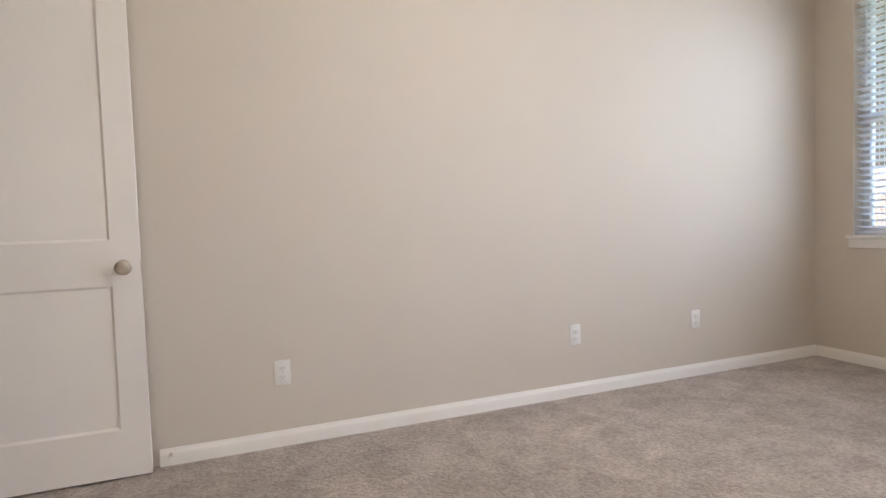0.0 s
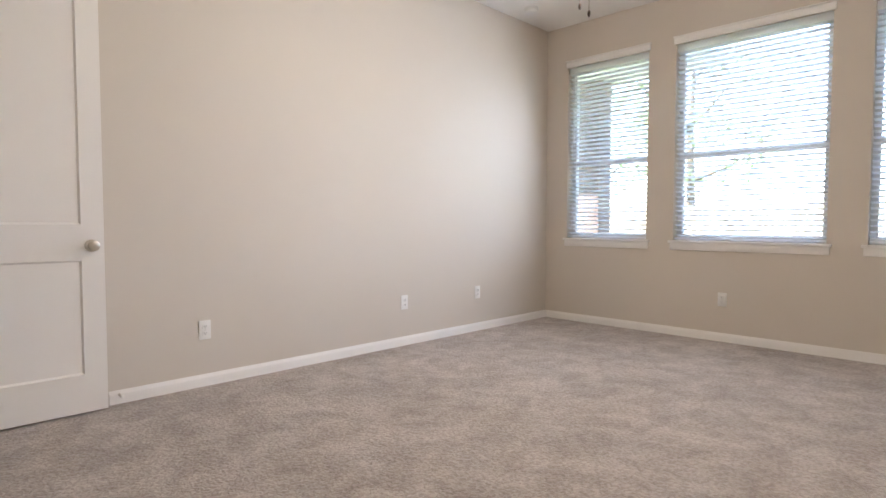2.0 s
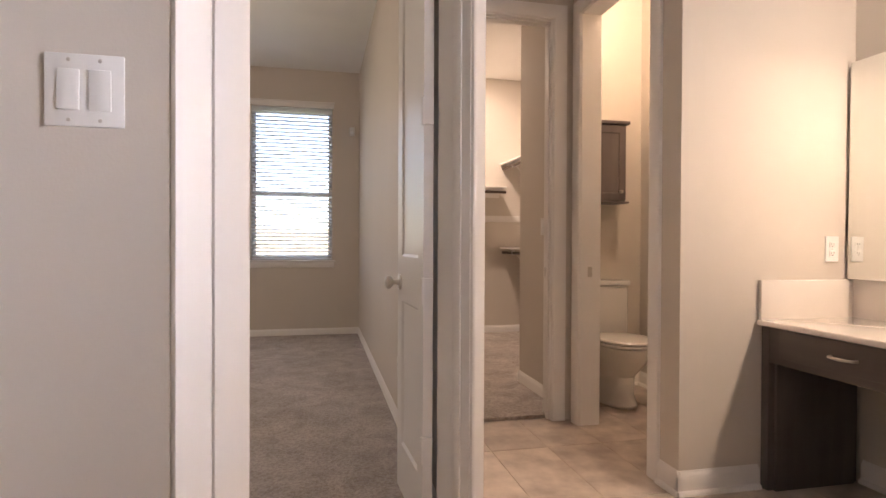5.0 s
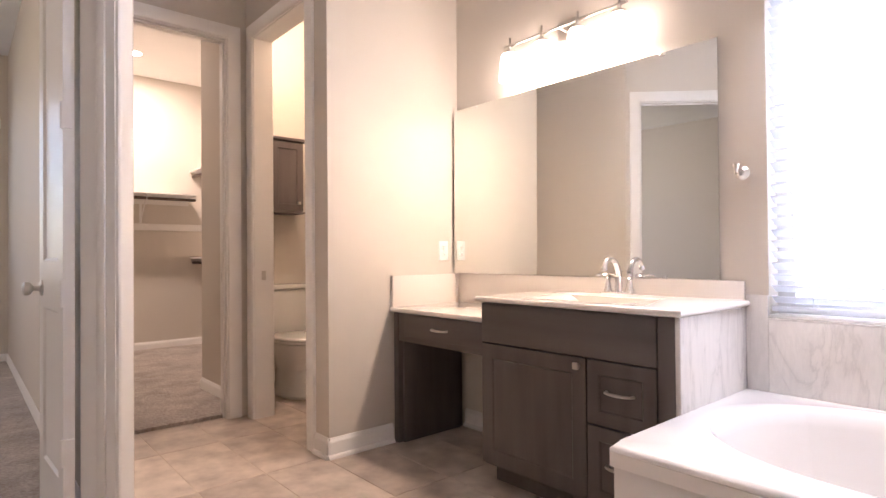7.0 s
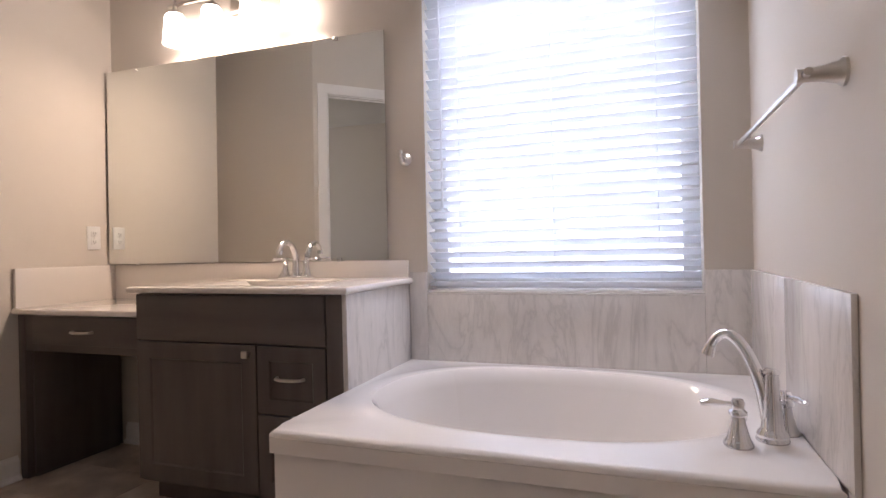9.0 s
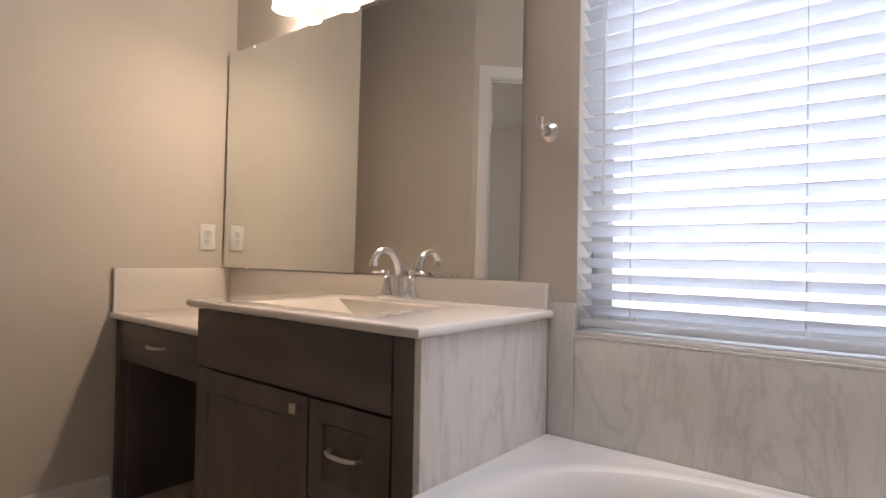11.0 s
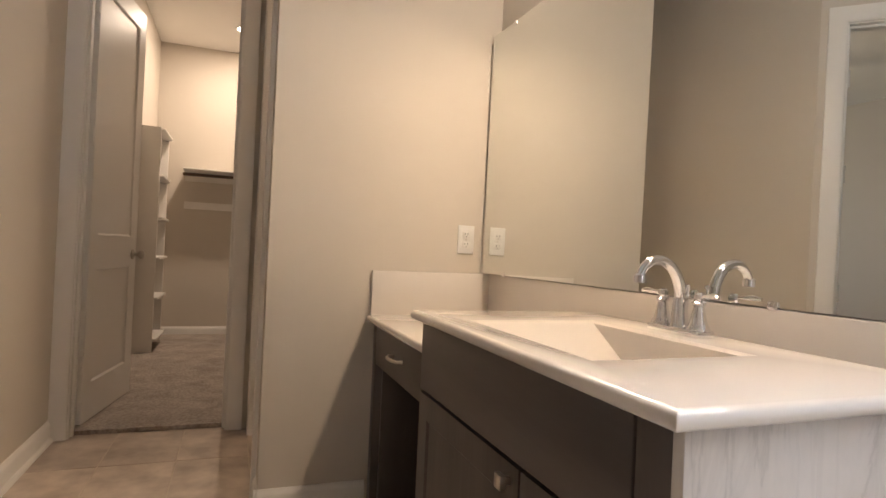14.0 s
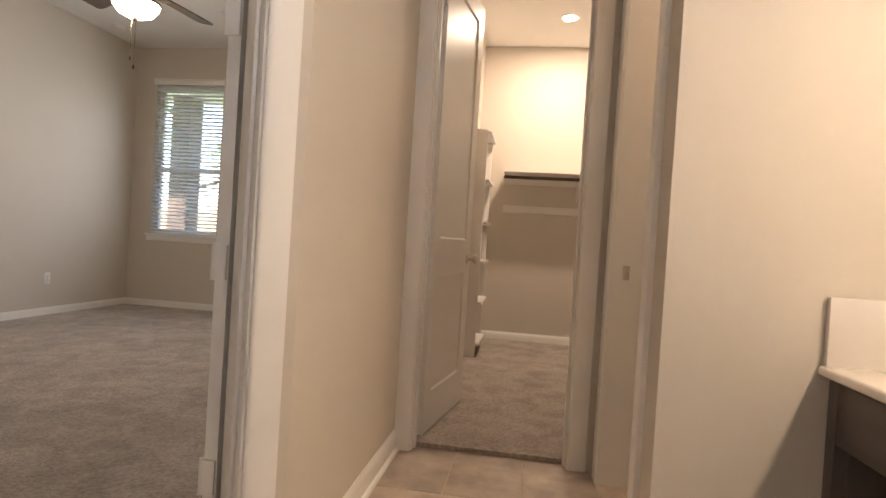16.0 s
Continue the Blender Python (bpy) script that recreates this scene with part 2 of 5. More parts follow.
BRICK = material("patio_brick", (0.16, 0.11, 0.09), rough=0.85, vary=0.3, scale=7, bump=0.3, bump_scale=60)
CONCRETE = material("patio_concrete", (0.42, 0.40, 0.37), rough=0.9, vary=0.1, scale=3, bump=0.2, bump_scale=60)

# ---- mesh helpers ----


def add_box(bm, x0, x1, y0, y1, z0, z1, m=None):
    vs = [bm.verts.new((x, y, z)) for x in (x0, x1) for y in (y0, y1) for z in (z0, z1)]
    if m is not None:
        for v in vs:
            v.co = m @ v.co
    for f in ((0, 1, 3, 2), (4, 6, 7, 5), (0, 4, 5, 1), (2, 3, 7, 6), (0, 2, 6, 4), (1, 5, 7, 3)):
        bm.faces.new([vs[i] for i in f])
    return vs


def box_bm(x0, x1, y0, y1, z0, z1, bevel=0.0, seg=2):
    bm = bmesh.new()
    add_box(bm, min(x0, x1), max(x0, x1), min(y0, y1), max(y0, y1), min(z0, z1), max(z0, z1))
    bmesh.ops.recalc_face_normals(bm, faces=bm.faces)
    if bevel:
        bmesh.ops.bevel(bm, geom=list(bm.edges), offset=bevel, segments=seg, affect='EDGES', profile=0.5)
    return bm


def smooth_by_angle(me, angle=35):
    me.polygons.foreach_set("use_smooth", [True] * len(me.polygons))
    me.set_sharp_from_angle(angle=radians(angle))


def part(name, bm, mat, parent=None, label="", m=None, smooth=True):
    me = bpy.data.meshes.new(name)
    bmesh.ops.recalc_face_normals(bm, faces=bm.faces)
    bm.to_mesh(me)
    bm.free()
    me.materials.append(mat)
    if smooth:
        smooth_by_angle(me)
    ob = new(name, me)
    if parent is not None:
        ob.parent = parent
    if m is not None:
        ob.matrix_basis = m
    if label:
        tagged(ob, label)
    return ob


def thing(name, label, category, place=None, group="", kind=""):
    ob = new(name)
    if place is not None:
        ob.matrix_basis = place
    return tagged(ob, label, category, group, kind)


def lathe(profile, seg=24, closed=True):
    """Turn a profile of (radius, z) about z."""
    bm = bmesh.new()
    rings = []
    for r, z in profile:
        if r < 1e-5:
            rings.append([bm.verts.new((0, 0, z))])
        else:
            rings.append([bm.verts.new((r * math.cos(2 * math.pi * i / seg), r * math.sin(2 * math.pi * i / seg), z)) for i in range(seg)])
    for a, b in zip(rings, rings[1:]):
        for i in range(seg):
            j = (i + 1) % seg
            if len(a) == 1 and len(b) > 1:
                bm.faces.new((a[0], b[i], b[j]))
            elif len(b) == 1 and len(a) > 1:
                bm.faces.new((a[i], a[j], b[0]))
            elif len(a) > 1:
                bm.faces.new((a[i], a[j], b[j], b[i]))
    return bm


def move_bm(bm, m):
    bmesh.ops.transform(bm, matrix=m, verts=bm.verts)
    return bm


def tube(points, radii, seg=14, cap=True, squash=1.0):
    """A round bar swept along points."""
    bm = bmesh.new()
    pts = [Vector(p) for p in points]
    if not isinstance(radii, (list, tuple)):
        radii = [radii] * len(pts)
    rings = []
    up = Vector((0.013, 0.021, 1))
    prev = None
    for i, p in enumerate(pts):
        d = (pts[min(i + 1, len(pts) - 1)] - pts[max(i - 1, 0)]).normalized()
        a = d.cross(up if prev is None else prev.cross(d)).normalized()
        if prev is not None:
            a = (prev - d * prev.dot(d)).normalized()
        prev = a
        b = d.cross(a)
        rings.append([bm.verts.new(p + radii[i] * (a * math.cos(t) + b * math.sin(t) * squash)) for t in [2 * math.pi * k / seg for k in range(seg)]])
    for a, b in zip(rings, rings[1:]):
        for k in range(seg):
            bm.faces.new((a[k], a[(k + 1) % seg], b[(k + 1) % seg], b[k]))
    if cap:
        bm.faces.new(rings[0][::-1])
        bm.faces.new(rings[-1])
    return bm


def arc_points(p0, p1, p2, p3, n=14):
    """A Bezier arc."""
    out = []
    for i in range(n + 1):
        t = i / n
        a, b, c, d = [Vector(p) for p in (p0, p1, p2, p3)]
        out.append(a * (1 - t) ** 3 + b * 3 * t * (1 - t) ** 2 + c * 3 * t * t * (1 - t) + d * t ** 3)
    return out


def join_bm(*bms):
    me = bpy.data.meshes.new("tmp")
    out = bmesh.new()
    for b in bms:
        b.to_mesh(me)
        out.from_mesh(me)
        b.free()
    bpy.data.meshes.remove(me)
    return out


def prism(outline, z0, z1):
    bm = bmesh.new()
    lo = [bm.verts.new((x, y, z0)) for x, y in outline]
    hi = [bm.verts.new((x, y, z1)) for x, y in outline]
    bm.faces.new(lo[::-1])
    bm.faces.new(hi)
    for i in range(len(lo)):
        j = (i + 1) % len(lo)
        bm.faces.new((lo[i], lo[j], hi[j], hi[i]))
    return bm


def along(p0, p1):
    """Local frame on a wall: x along p0 to p1, y to the left of it, z up."""
    d = Vector((p1[0] - p0[0], p1[1] - p0[1], 0))
    return Matrix.Translation((p0[0], p0[1], 0)) @ Matrix.Rotation(math.atan2(d.y, d.x), 4, 'Z'), d.length


def wall(name, p0, p1, thick, height=3.05, holes=(), label="", mat=None, z0=0.0, ends=(0.0, 0.0)):
    """A wall whose face runs from p0 to p1; thick goes to the left of that line; holes are (u0, u1, z0, z1). ends shear the back's ends."""
    m, n = along(p0, p1)
    us = sorted({0.0, n, *[h[0] for h in holes], *[h[1] for h in holes]})
    zs = sorted({z0, height, *[max(h[2], z0) for h in holes], *[h[3] for h in holes]})
    bm = bmesh.new()
    grid = {}

    def vert(i, k, side):
        key = (i, k, side)
        if key not in grid:
            u = us[i]
            if side:
                u += ends[0] * (1 - us[i] / n) * (i == 0) + ends[1] * (i == len(us) - 1)
            grid[key] = bm.verts.new((u, thick if side else 0.0, zs[k]))
        return grid[key]

    def solid(i, k):
        if not (0 <= i < len(us) - 1 and 0 <= k < len(zs) - 1):
            return False
        u, z = (us[i] + us[i + 1]) / 2, (zs[k] + zs[k + 1]) / 2
        return not any(h[0] < u < h[1] and h[2] < z < h[3] for h in holes)

    for i in range(len(us) - 1):
        for k in range(len(zs) - 1):
            if not solid(i, k):
                continue
            for s in (0, 1):
                bm.faces.new((vert(i, k, s), vert(i + 1, k, s), vert(i + 1, k + 1, s), vert(i, k + 1, s)))
            if not solid(i - 1, k):
                bm.faces.new((vert(i, k, 0), vert(i, k + 1, 0), vert(i, k + 1, 1), vert(i, k, 1)))
            if not solid(i + 1, k):
                bm.faces.new((vert(i + 1, k, 0), vert(i + 1, k + 1, 0), vert(i + 1, k + 1, 1), vert(i + 1, k, 1)))
            if not solid(i, k - 1):
                bm.faces.new((vert(i, k, 0), vert(i + 1, k, 0), vert(i + 1, k, 1), vert(i, k, 1)))
            if not solid(i, k + 1):
                bm.faces.new((vert(i, k + 1, 0), vert(i + 1, k + 1, 0), vert(i + 1, k + 1, 1), vert(i, k + 1, 1)))
    ob = part(name, bm, mat or WALL, m=m, smooth=False)
    return tagged(ob, label or "beige painted plaster wall", "wall", kind="structure")


def extrude_profile(profile, length):
    """A profile of (y, z) drawn out along x."""
    bm = bmesh.new()
    a = [bm.verts.new((0, y, z)) for y, z in profile]
    b = [bm.verts.new((length, y, z)) for y, z in profile]
    bm.faces.new(a)
    bm.faces.new(b[::-1])
    for i in range(len(a)):
        j = (i + 1) % len(a)
        bm.faces.new((a[i], b[i], b[j], a[j]))
    return bm


SHOE_PROFILE = [(-0.0141, 0), (-0.028, 0), (-0.028, 0.008), (-0.025, 0.015), (-0.019, 0.020), (-0.0141, 0.021)]
BASE_PROFILE = [(0, 0), (-0.014, 0), (-0.014, 0.078), (-0.011, 0.088), (-0.006, 0.095), (-0.004, 0.104), (0, 0.104)]


def baseboard(p0, p1, shoe=False):
    """Skirting on the right of the line p0 to p1, which runs along the wall's face."""
    m, n = along(p0, p1)
    ob = part("baseboard", extrude_profile(BASE_PROFILE, n), TRIM, m=m)
    if shoe:
        part("shoe_moulding", extrude_profile(SHOE_PROFILE, n), TRIM, ob)
    return tagged(ob, "white painted wooden baseboard along the wall", "baseboard", kind="structure")


CASING_PROFILE = [(0, 0), (0.011, 0), (0.015, 0.003), (0.017, 0.008), (0.018, 0.014), (0.018, 0.080), (0.017, 0.083), (0.015, 0.084), (0, 0.084)]


def casing_leg(h0, h1):
    """An upright casing: inner edge at x=0, outer at x=0.085, proud of y=0 towards -y."""
    bm = bmesh.new()
    lo = [bm.verts.new((w, -d, h0)) for d, w in CASING_PROFILE]
    hi = [bm.verts.new((w, -d, h1 + w)) for d, w in CASING_PROFILE]
    bm.faces.new(lo)
    bm.faces.new(hi[::-1])
    for i in range(len(lo)):
        j = (i + 1) % len(lo)
        bm.faces.new((lo[i], hi[i], hi[j], lo[j]))
    return bm


def casing_head(u0, u1, z):
    bm = bmesh.new()
    lo = [bm.verts.new((u0 - w, -d, z + w)) for d, w in CASING_PROFILE]
    hi = [bm.verts.new((u1 + w, -d, z + w)) for d, w in CASING_PROFILE]
    bm.faces.new(lo)
    bm.faces.new(hi[::-1])
    for i in range(len(lo)):
        j = (i + 1) % len(lo)
        bm.faces.new((lo[i], hi[i], hi[j], lo[j]))
    return bm


def door_frame(door, u0, u1, top, thick, stop=None, strike=None, back=True):
    """Jambs and casings of an opening in the wall frame: the face is y=0, the wall's back y=thick."""
    t = 0.018
    for name, bm in (("jamb", box_bm(u0 - 0.02, u0, -0.002, thick + 0.002, 0, top)), ("jamb", box_bm(u1, u1 + 0.02, -0.002, thick + 0.002, 0, top)),
                     ("head_jamb", box_bm(u0 - 0.02, u1 + 0.02, -0.002, thick + 0.002, top, top + 0.02))):
        part(name, bm, TRIM, door)
    if stop is not None:
        s0, s1 = stop
        part("door_stop", box_bm(u0, u0 + 0.011, s0, s1, 0, top - 0.011, 0.002), TRIM, door)
        part("door_stop", box_bm(u1 - 0.011, u1, s0, s1, 0, top - 0.011, 0.002), TRIM, door)
        part("door_stop", box_bm(u0, u1, s0, s1, top - 0.011, top, 0.002), TRIM, door)
    for side in (0, 1) if back else (0,):
        k = Matrix.Identity(4) if side == 0 else Matrix.Translation((0, thick, 0)) @ Matrix.Diagonal((1, -1, 1, 1))
        r = 0.006
        part("casing", move_bm(casing_leg(0, top + r), k @ Matrix.Translation((u1 + r, 0, 0))), TRIM, door)
        part("casing", move_bm(casing_leg(0, top + r), k @ Matrix.Translation((u0 - r, 0, 0)) @ Matrix.Diagonal((-1, 1, 1, 1))), TRIM, door)
        part("head_casing", move_bm(casing_head(u0 - r, u1 + r, top + r), k), TRIM, door)
    if strike:
        u, y0, z = strike
        part("strike_plate", box_bm(u - 0.0015, u + 0.0015, y0, y0 + 0.028, z - 0.03, z + 0.03, 0.001), NICKEL, door)


def panel_slab(w, h, t, panels, depth=0.008, slope=0.010, x0=0.0):
    """A slab in x 0..w, y -t/2..t/2, z 0..h with sunk panels (a, b, z0, z1) on both faces; all panels share a, b."""
    a, b = panels[0][0], panels[0][1]
    us = [0, a, b, w]
    zs = sorted({0, h, *[p[2] for p in panels], *[p[3] for p in panels]})
    bm = bmesh.new()
    for s in (-1, 1):
        y = s * t / 2
        for i in range(3):
            for k in range(len(zs) - 1):
                q = [(us[i], zs[k]), (us[i + 1], zs[k]), (us[i + 1], zs[k + 1]), (us[i], zs[k + 1])]
                zm = (zs[k] + zs[k + 1]) / 2
                if i == 1 and any(p[2] < zm < p[3] for p in panels):
                    o = [bm.verts.new((x, y, z)) for x, z in q]
                    ins = [(q[0][0] + slope, q[0][1] + slope), (q[1][0] - slope, q[1][1] + slope), (q[2][0] - slope, q[2][1] - slope), (q[3][0] + slope, q[3][1] - slope)]
                    n = [bm.verts.new((x, y - s * depth, z)) for x, z in ins]
                    bm.faces.new(n)
                    for e in range(4):
                        bm.faces.new((o[e], o[(e + 1) % 4], n[(e + 1) % 4], n[e]))
                else:
                    bm.faces.new([bm.verts.new((x, y, z)) for x, z in q])
    for x in (0, w):
        bm.faces.new([bm.verts.new(c) for c in ((x, -t / 2, 0), (x, t / 2, 0), (x, t / 2, h), (x, -t / 2, h))])
    for z in (0, h):
        bm.faces.new([bm.verts.new(c) for c in ((0, -t / 2, z), (w, -t / 2, z), (w, t / 2, z), (0, t / 2, z))])
    bmesh.ops.remove_doubles(bm, verts=bm.verts, dist=1e-5)
    if x0:
        move_bm(bm, Matrix.Translation((x0, 0, 0)))
    return bm


KNOB = [(0, 0), (0.032, 0), (0.032, 0.004), (0.026, 0.008), (0.013, 0.010), (0.010, 0.018), (0.010, 0.030), (0.018, 0.036), (0.026, 0.044), (0.028, 0.052), (0.026, 0.060), (0.017, 0.066), (0, 0.068)]


def door_leaf(door, place, w, h=2.42, hand=1, hinges=True, t=0.035):
    """A two-panel leaf hung at x=0 of its frame; knobs on both faces near x=w."""
    st = 0.105 if w > 0.6 else 0.085
    leaf = part("door_leaf", panel_slab(w, h, t, [(st, w - st, 0.20, 0.80), (st, w - st, 0.985, h - 0.115)]), DOORP, door, m=place)
    for s in (-1, 1):
        k = Matrix.Translation((w - 0.06, s * t / 2, 0.875)) @ Matrix.Rotation(radians(-90 * s), 4, 'X')
        part("knob", move_bm(lathe(KNOB), k), NICKEL, leaf, "round satin nickel knob")
    part("latch_plate", box_bm(w - 0.001, w + 0.0015, -0.012, 0.012, 0.846, 0.904), NICKEL, leaf)
    if hinges:
        for z in (0.31, 0.87, 1.50, h - 0.22):
            bm = box_bm(-0.010, 0.001, -t / 2 + 0.002, t / 2 + 0.006, z - 0.045, z + 0.045)
            kn = move_bm(lathe([(0, -0.047), (0.0065, -0.047), (0.0065, 0.047), (0, 0.047)], 12), Matrix.Translation((-0.004, hand * (t / 2 + 0.004), z)))
            part("hinge", join_bm(bm, kn), TRIM, leaf, "white painted butt hinge")
    return leaf

# ---- the structure ----
H = 3.05
T = 0.115
PILE = 0.03
BED_S, HALL_N = -0.775, -0.905
HALL_S, BATH_S = -1.838, -2.745
BATH_W, SWITCH_X, VAN_X = -3.122, -1.275, -0.152
CLO_X, CLO_BACK, TOI_E = 0.915, 4.15, 1.62
DOOR_TOP = 2.44
DOUBLE_TOP = 2.28
ANG = radians(41.5)
ED = Vector((math.cos(ANG), -math.sin(ANG)))
ND = Vector((math.sin(ANG), math.cos(ANG)))
FACE0 = Vector((-1.166, -0.175))


def on_line(x=None, y=None, off=0.0):
    """Where the diagonal wall's face, moved off metres towards the bedroom, meets x or y."""
    p = FACE0 + ND * off
    s = (x - p.x) / ED.x if x is not None else (y - p.y) / ED.y
    return p + ED * s


CORNER_A, CORNER_B = on_line(x=SWITCH_X), on_line(y=HALL_N)
BACK_A, BACK_B = on_line(x=SWITCH_X + T, off=T), on_line(y=BED_S, off=T)
DIAG_LEN = (CORNER_B - CORNER_A).length
shear_a = (BACK_A - CORNER_A).dot(ED)
shear_b = (BACK_B - CORNER_B).dot(ED)
U0 = (FACE0 - CORNER_A).length + 0.021
U1 = U0 + 0.957
WEST = SWITCH_X + T

tagged(part("floor", box_bm(-3.3, 4.6, -3.0, 3.4, -0.22, -0.014), CONCRETE, smooth=False), "concrete slab under the floor finishes", "floor", kind="structure")
tagged(part("ceiling", box_bm(-3.3, 4.6, -3.0, 3.4, H, H + 0.2), CEIL, smooth=False), "white textured plaster ceiling", "ceiling", kind="structure")
sill_a, sill_b = CORNER_A + ED * U0 + ND * 0.05, CORNER_A + ED * U1 + ND * 0.05
jamb_a, jamb_b = CORNER_A + ED * U0 + ND * T, CORNER_A + ED * U1 + ND * T
tagged(part("floor_bedroom", prism([(4.3, BED_S), (4.3, 3.2), (-1.95, 3.2), (-1.95, 2.26), (-0.8, 2.26), (-0.8, 2.15), (WEST, 2.15), tuple(BACK_A), tuple(jamb_a), tuple(sill_a), tuple(sill_b), tuple(jamb_b), tuple(BACK_B)], -0.013, PILE), CARPET, smooth=False),
       "grey-beige cut pile carpet on the bedroom floor", "carpet", kind="structure")
CLO_Y0, CLO_Y1 = -1.705, -0.99
tagged(part("floor_closet", prism([(CLO_X + 0.055, CLO_Y1), (CLO_X + 0.055, CLO_Y0), (CLO_X + T, CLO_Y0), (CLO_X + T, HALL_S), (1.82, HALL_S), (1.82, BATH_S), (CLO_BACK, BATH_S), (CLO_BACK, HALL_N), (CLO_X + T, HALL_N), (CLO_X + T, CLO_Y1)],
                                    -0.013, 0.022), CARPET, smooth=False), "grey-beige cut pile carpet on the closet floor", "carpet", kind="structure")

WINS = [(2.5175, 0.855), (1.2575, 1.165), (-0.0225, 0.895)]
SILL_Z, HEAD_Z = 0.882, 2.62
BW0, BW1, BWZ0, BWZ1 = -2.965, -1.908, 0.788, 2.08
wall("wall_north", (-2.05, 3.2), (4.3, 3.2), 0.16)
wall("wall_east", (4.3, 3.36), (4.3, BED_S), 0.16, holes=[(3.36 - c - w / 2, 3.36 - c + w / 2, SILL_Z, HEAD_Z) for c, w in WINS])
wall("wall_hall_north", CORNER_B, (4.46, HALL_N), BED_S - HALL_N, ends=(BACK_B.x - CORNER_B.x, 0))
wall("wall_diagonal", CORNER_A, CORNER_B, T, holes=[(U0 - 0.02, U1 + 0.02, 0, DOUBLE_TOP + 0.02)], ends=(shear_a, shear_b))
wall("wall_switch", (SWITCH_X, 2.15), CORNER_A, T, ends=(0, CORNER_A.y - BACK_A.y))
wall("wall_entry_return", (-2.05, 2.15), (-0.87, 2.15), T)
wall("wall_entry", (-0.755, 2.15), (-0.755, 3.2), T, holes=[(0.07, 0.95, 0, DOOR_TOP + 0.02)])
wall("wall_corridor", (-1.95, 2.265), (-1.95, 3.2), 0.1)
wall("wall_bath_north", (BATH_W - T, 1.6), (SWITCH_X, 1.6), T)
wall("wall_bath_west", (BATH_W, BATH_S), (BATH_W, 1.6), T)
wall("wall_south", (4.31, BATH_S), (BATH_W - 0.16, BATH_S), 0.16, holes=[(4.31 - BW1, 4.31 - BW0, BWZ0, BWZ1)])
wall("wall_closet_front", (CLO_X, HALL_N), (CLO_X, HALL_S), T, holes=[(HALL_N - CLO_Y1 - 0.02, HALL_N - CLO_Y0 + 0.02, 0, DOOR_TOP + 0.02)])
TOI_X1, TOI_X0 = 0.784, 0.075
wall("wall_hall_south", (1.82, HALL_S), (VAN_X, HALL_S), T, holes=[(1.82 - TOI_X1 - 0.02, 1.82 - TOI_X0 + 0.02, 0, DOOR_TOP + 0.02)])
wall("wall_vanity_side", (VAN_X, HALL_S - T), (VAN_X, BATH_S), T)
wall("wall_toilet_east", (TOI_E, HALL_S - T), (TOI_E, BATH_S), 0.2)
wall("wall_closet_back", (CLO_BACK, HALL_N), (CLO_BACK, BATH_S), 0.16)

# skirting, along each visible face
for p0, p1 in (((0.12, 3.2), (4.3, 3.2)), ((4.3, 3.186), (4.3, BED_S)), ((4.286, BED_S), tuple(BACK_B)), (tuple(BACK_A), (WEST, 2.15)),
               ((CLO_BACK, HALL_N), (CLO_BACK, BATH_S)), ((CLO_X + T, HALL_N), (CLO_BACK - 0.014, HALL_N)), ((1.82, HALL_S), (CLO_X + T, HALL_S)), ((CLO_BACK - 0.014, BATH_S), (1.82, BATH_S))):
    baseboard(p0, p1)
for p0, p1 in ((tuple(CORNER_B), (CLO_X - 0.019, HALL_N)), ((SWITCH_X, 1.6), tuple(CORNER_A)),
               (tuple(CORNER_A + ED * (U1 + 0.091)), tuple(CORNER_B)), ((TOI_X0 - 0.091, HALL_S), (VAN_X - 0.014, HALL_S)), ((VAN_X, HALL_S + 0.014), (VAN_X, -2.235)),
               ((TOI_E, HALL_S - T), (TOI_E, BATH_S)), ((TOI_E - 0.014, BATH_S), (VAN_X + T, BATH_S)), ((VAN_X - 0.06, BATH_S), (-0.89, BATH_S)),
               ((BATH_W, -1.74), (BATH_W, 1.6)), ((BATH_W + 0.014, 1.6), (SWITCH_X - 0.014, 1.6))):
    baseboard(p0, p1, shoe=True)


def wall_frame(p0, p1):
    return along(p0, p1)[0]


# double doors between bedroom and bathroom, both leaves open into the bedroom
d1 = thing("door_1", "white double doors standing open into the bedroom", "door", wall_frame(CORNER_A, CORNER_B), kind="structure")
door_frame(d1, U0, U1, DOUBLE_TOP, T, stop=(0.03, 0.06))
part("casing_filler", box_bm(0.003, U0 - 0.0905, -0.013, 0.0, 0.0, DOUBLE_TOP + 0.09, 0.002), TRIM, d1)
door_leaf(d1, Matrix.Translation((U0 + 0.005, T + 0.024, 0.042)) @ Matrix.Rotation(radians(127), 4, 'Z') @ Matrix.Translation((0, -0.018, 0)), 0.473, h=2.23, hand=1)
door_leaf(d1, Matrix.Translation((U1 - 0.005, T + 0.024, 0.042)) @ Matrix.Rotation(radians(44.5), 4, 'Z') @ Matrix.Translation((0, 0.018, 0)), 0.473, h=2.23, hand=1)
# entry door, open against the bedroom's long wall
d2 = thing("door_2", "white two-panel entry door standing open against the wall", "door", wall_frame((-0.755, 2.15), (-0.755, 3.2)), kind="structure")
door_frame(d2, 0.09, 0.93, DOOR_TOP, T, stop=(0.05, 0.08))
door_leaf(d2, Matrix.Translation((0.982, -0.016, 0.042)) @ Matrix.Rotation(radians(-90.0), 4, 'Z'), 0.836, h=2.39, hand=1)
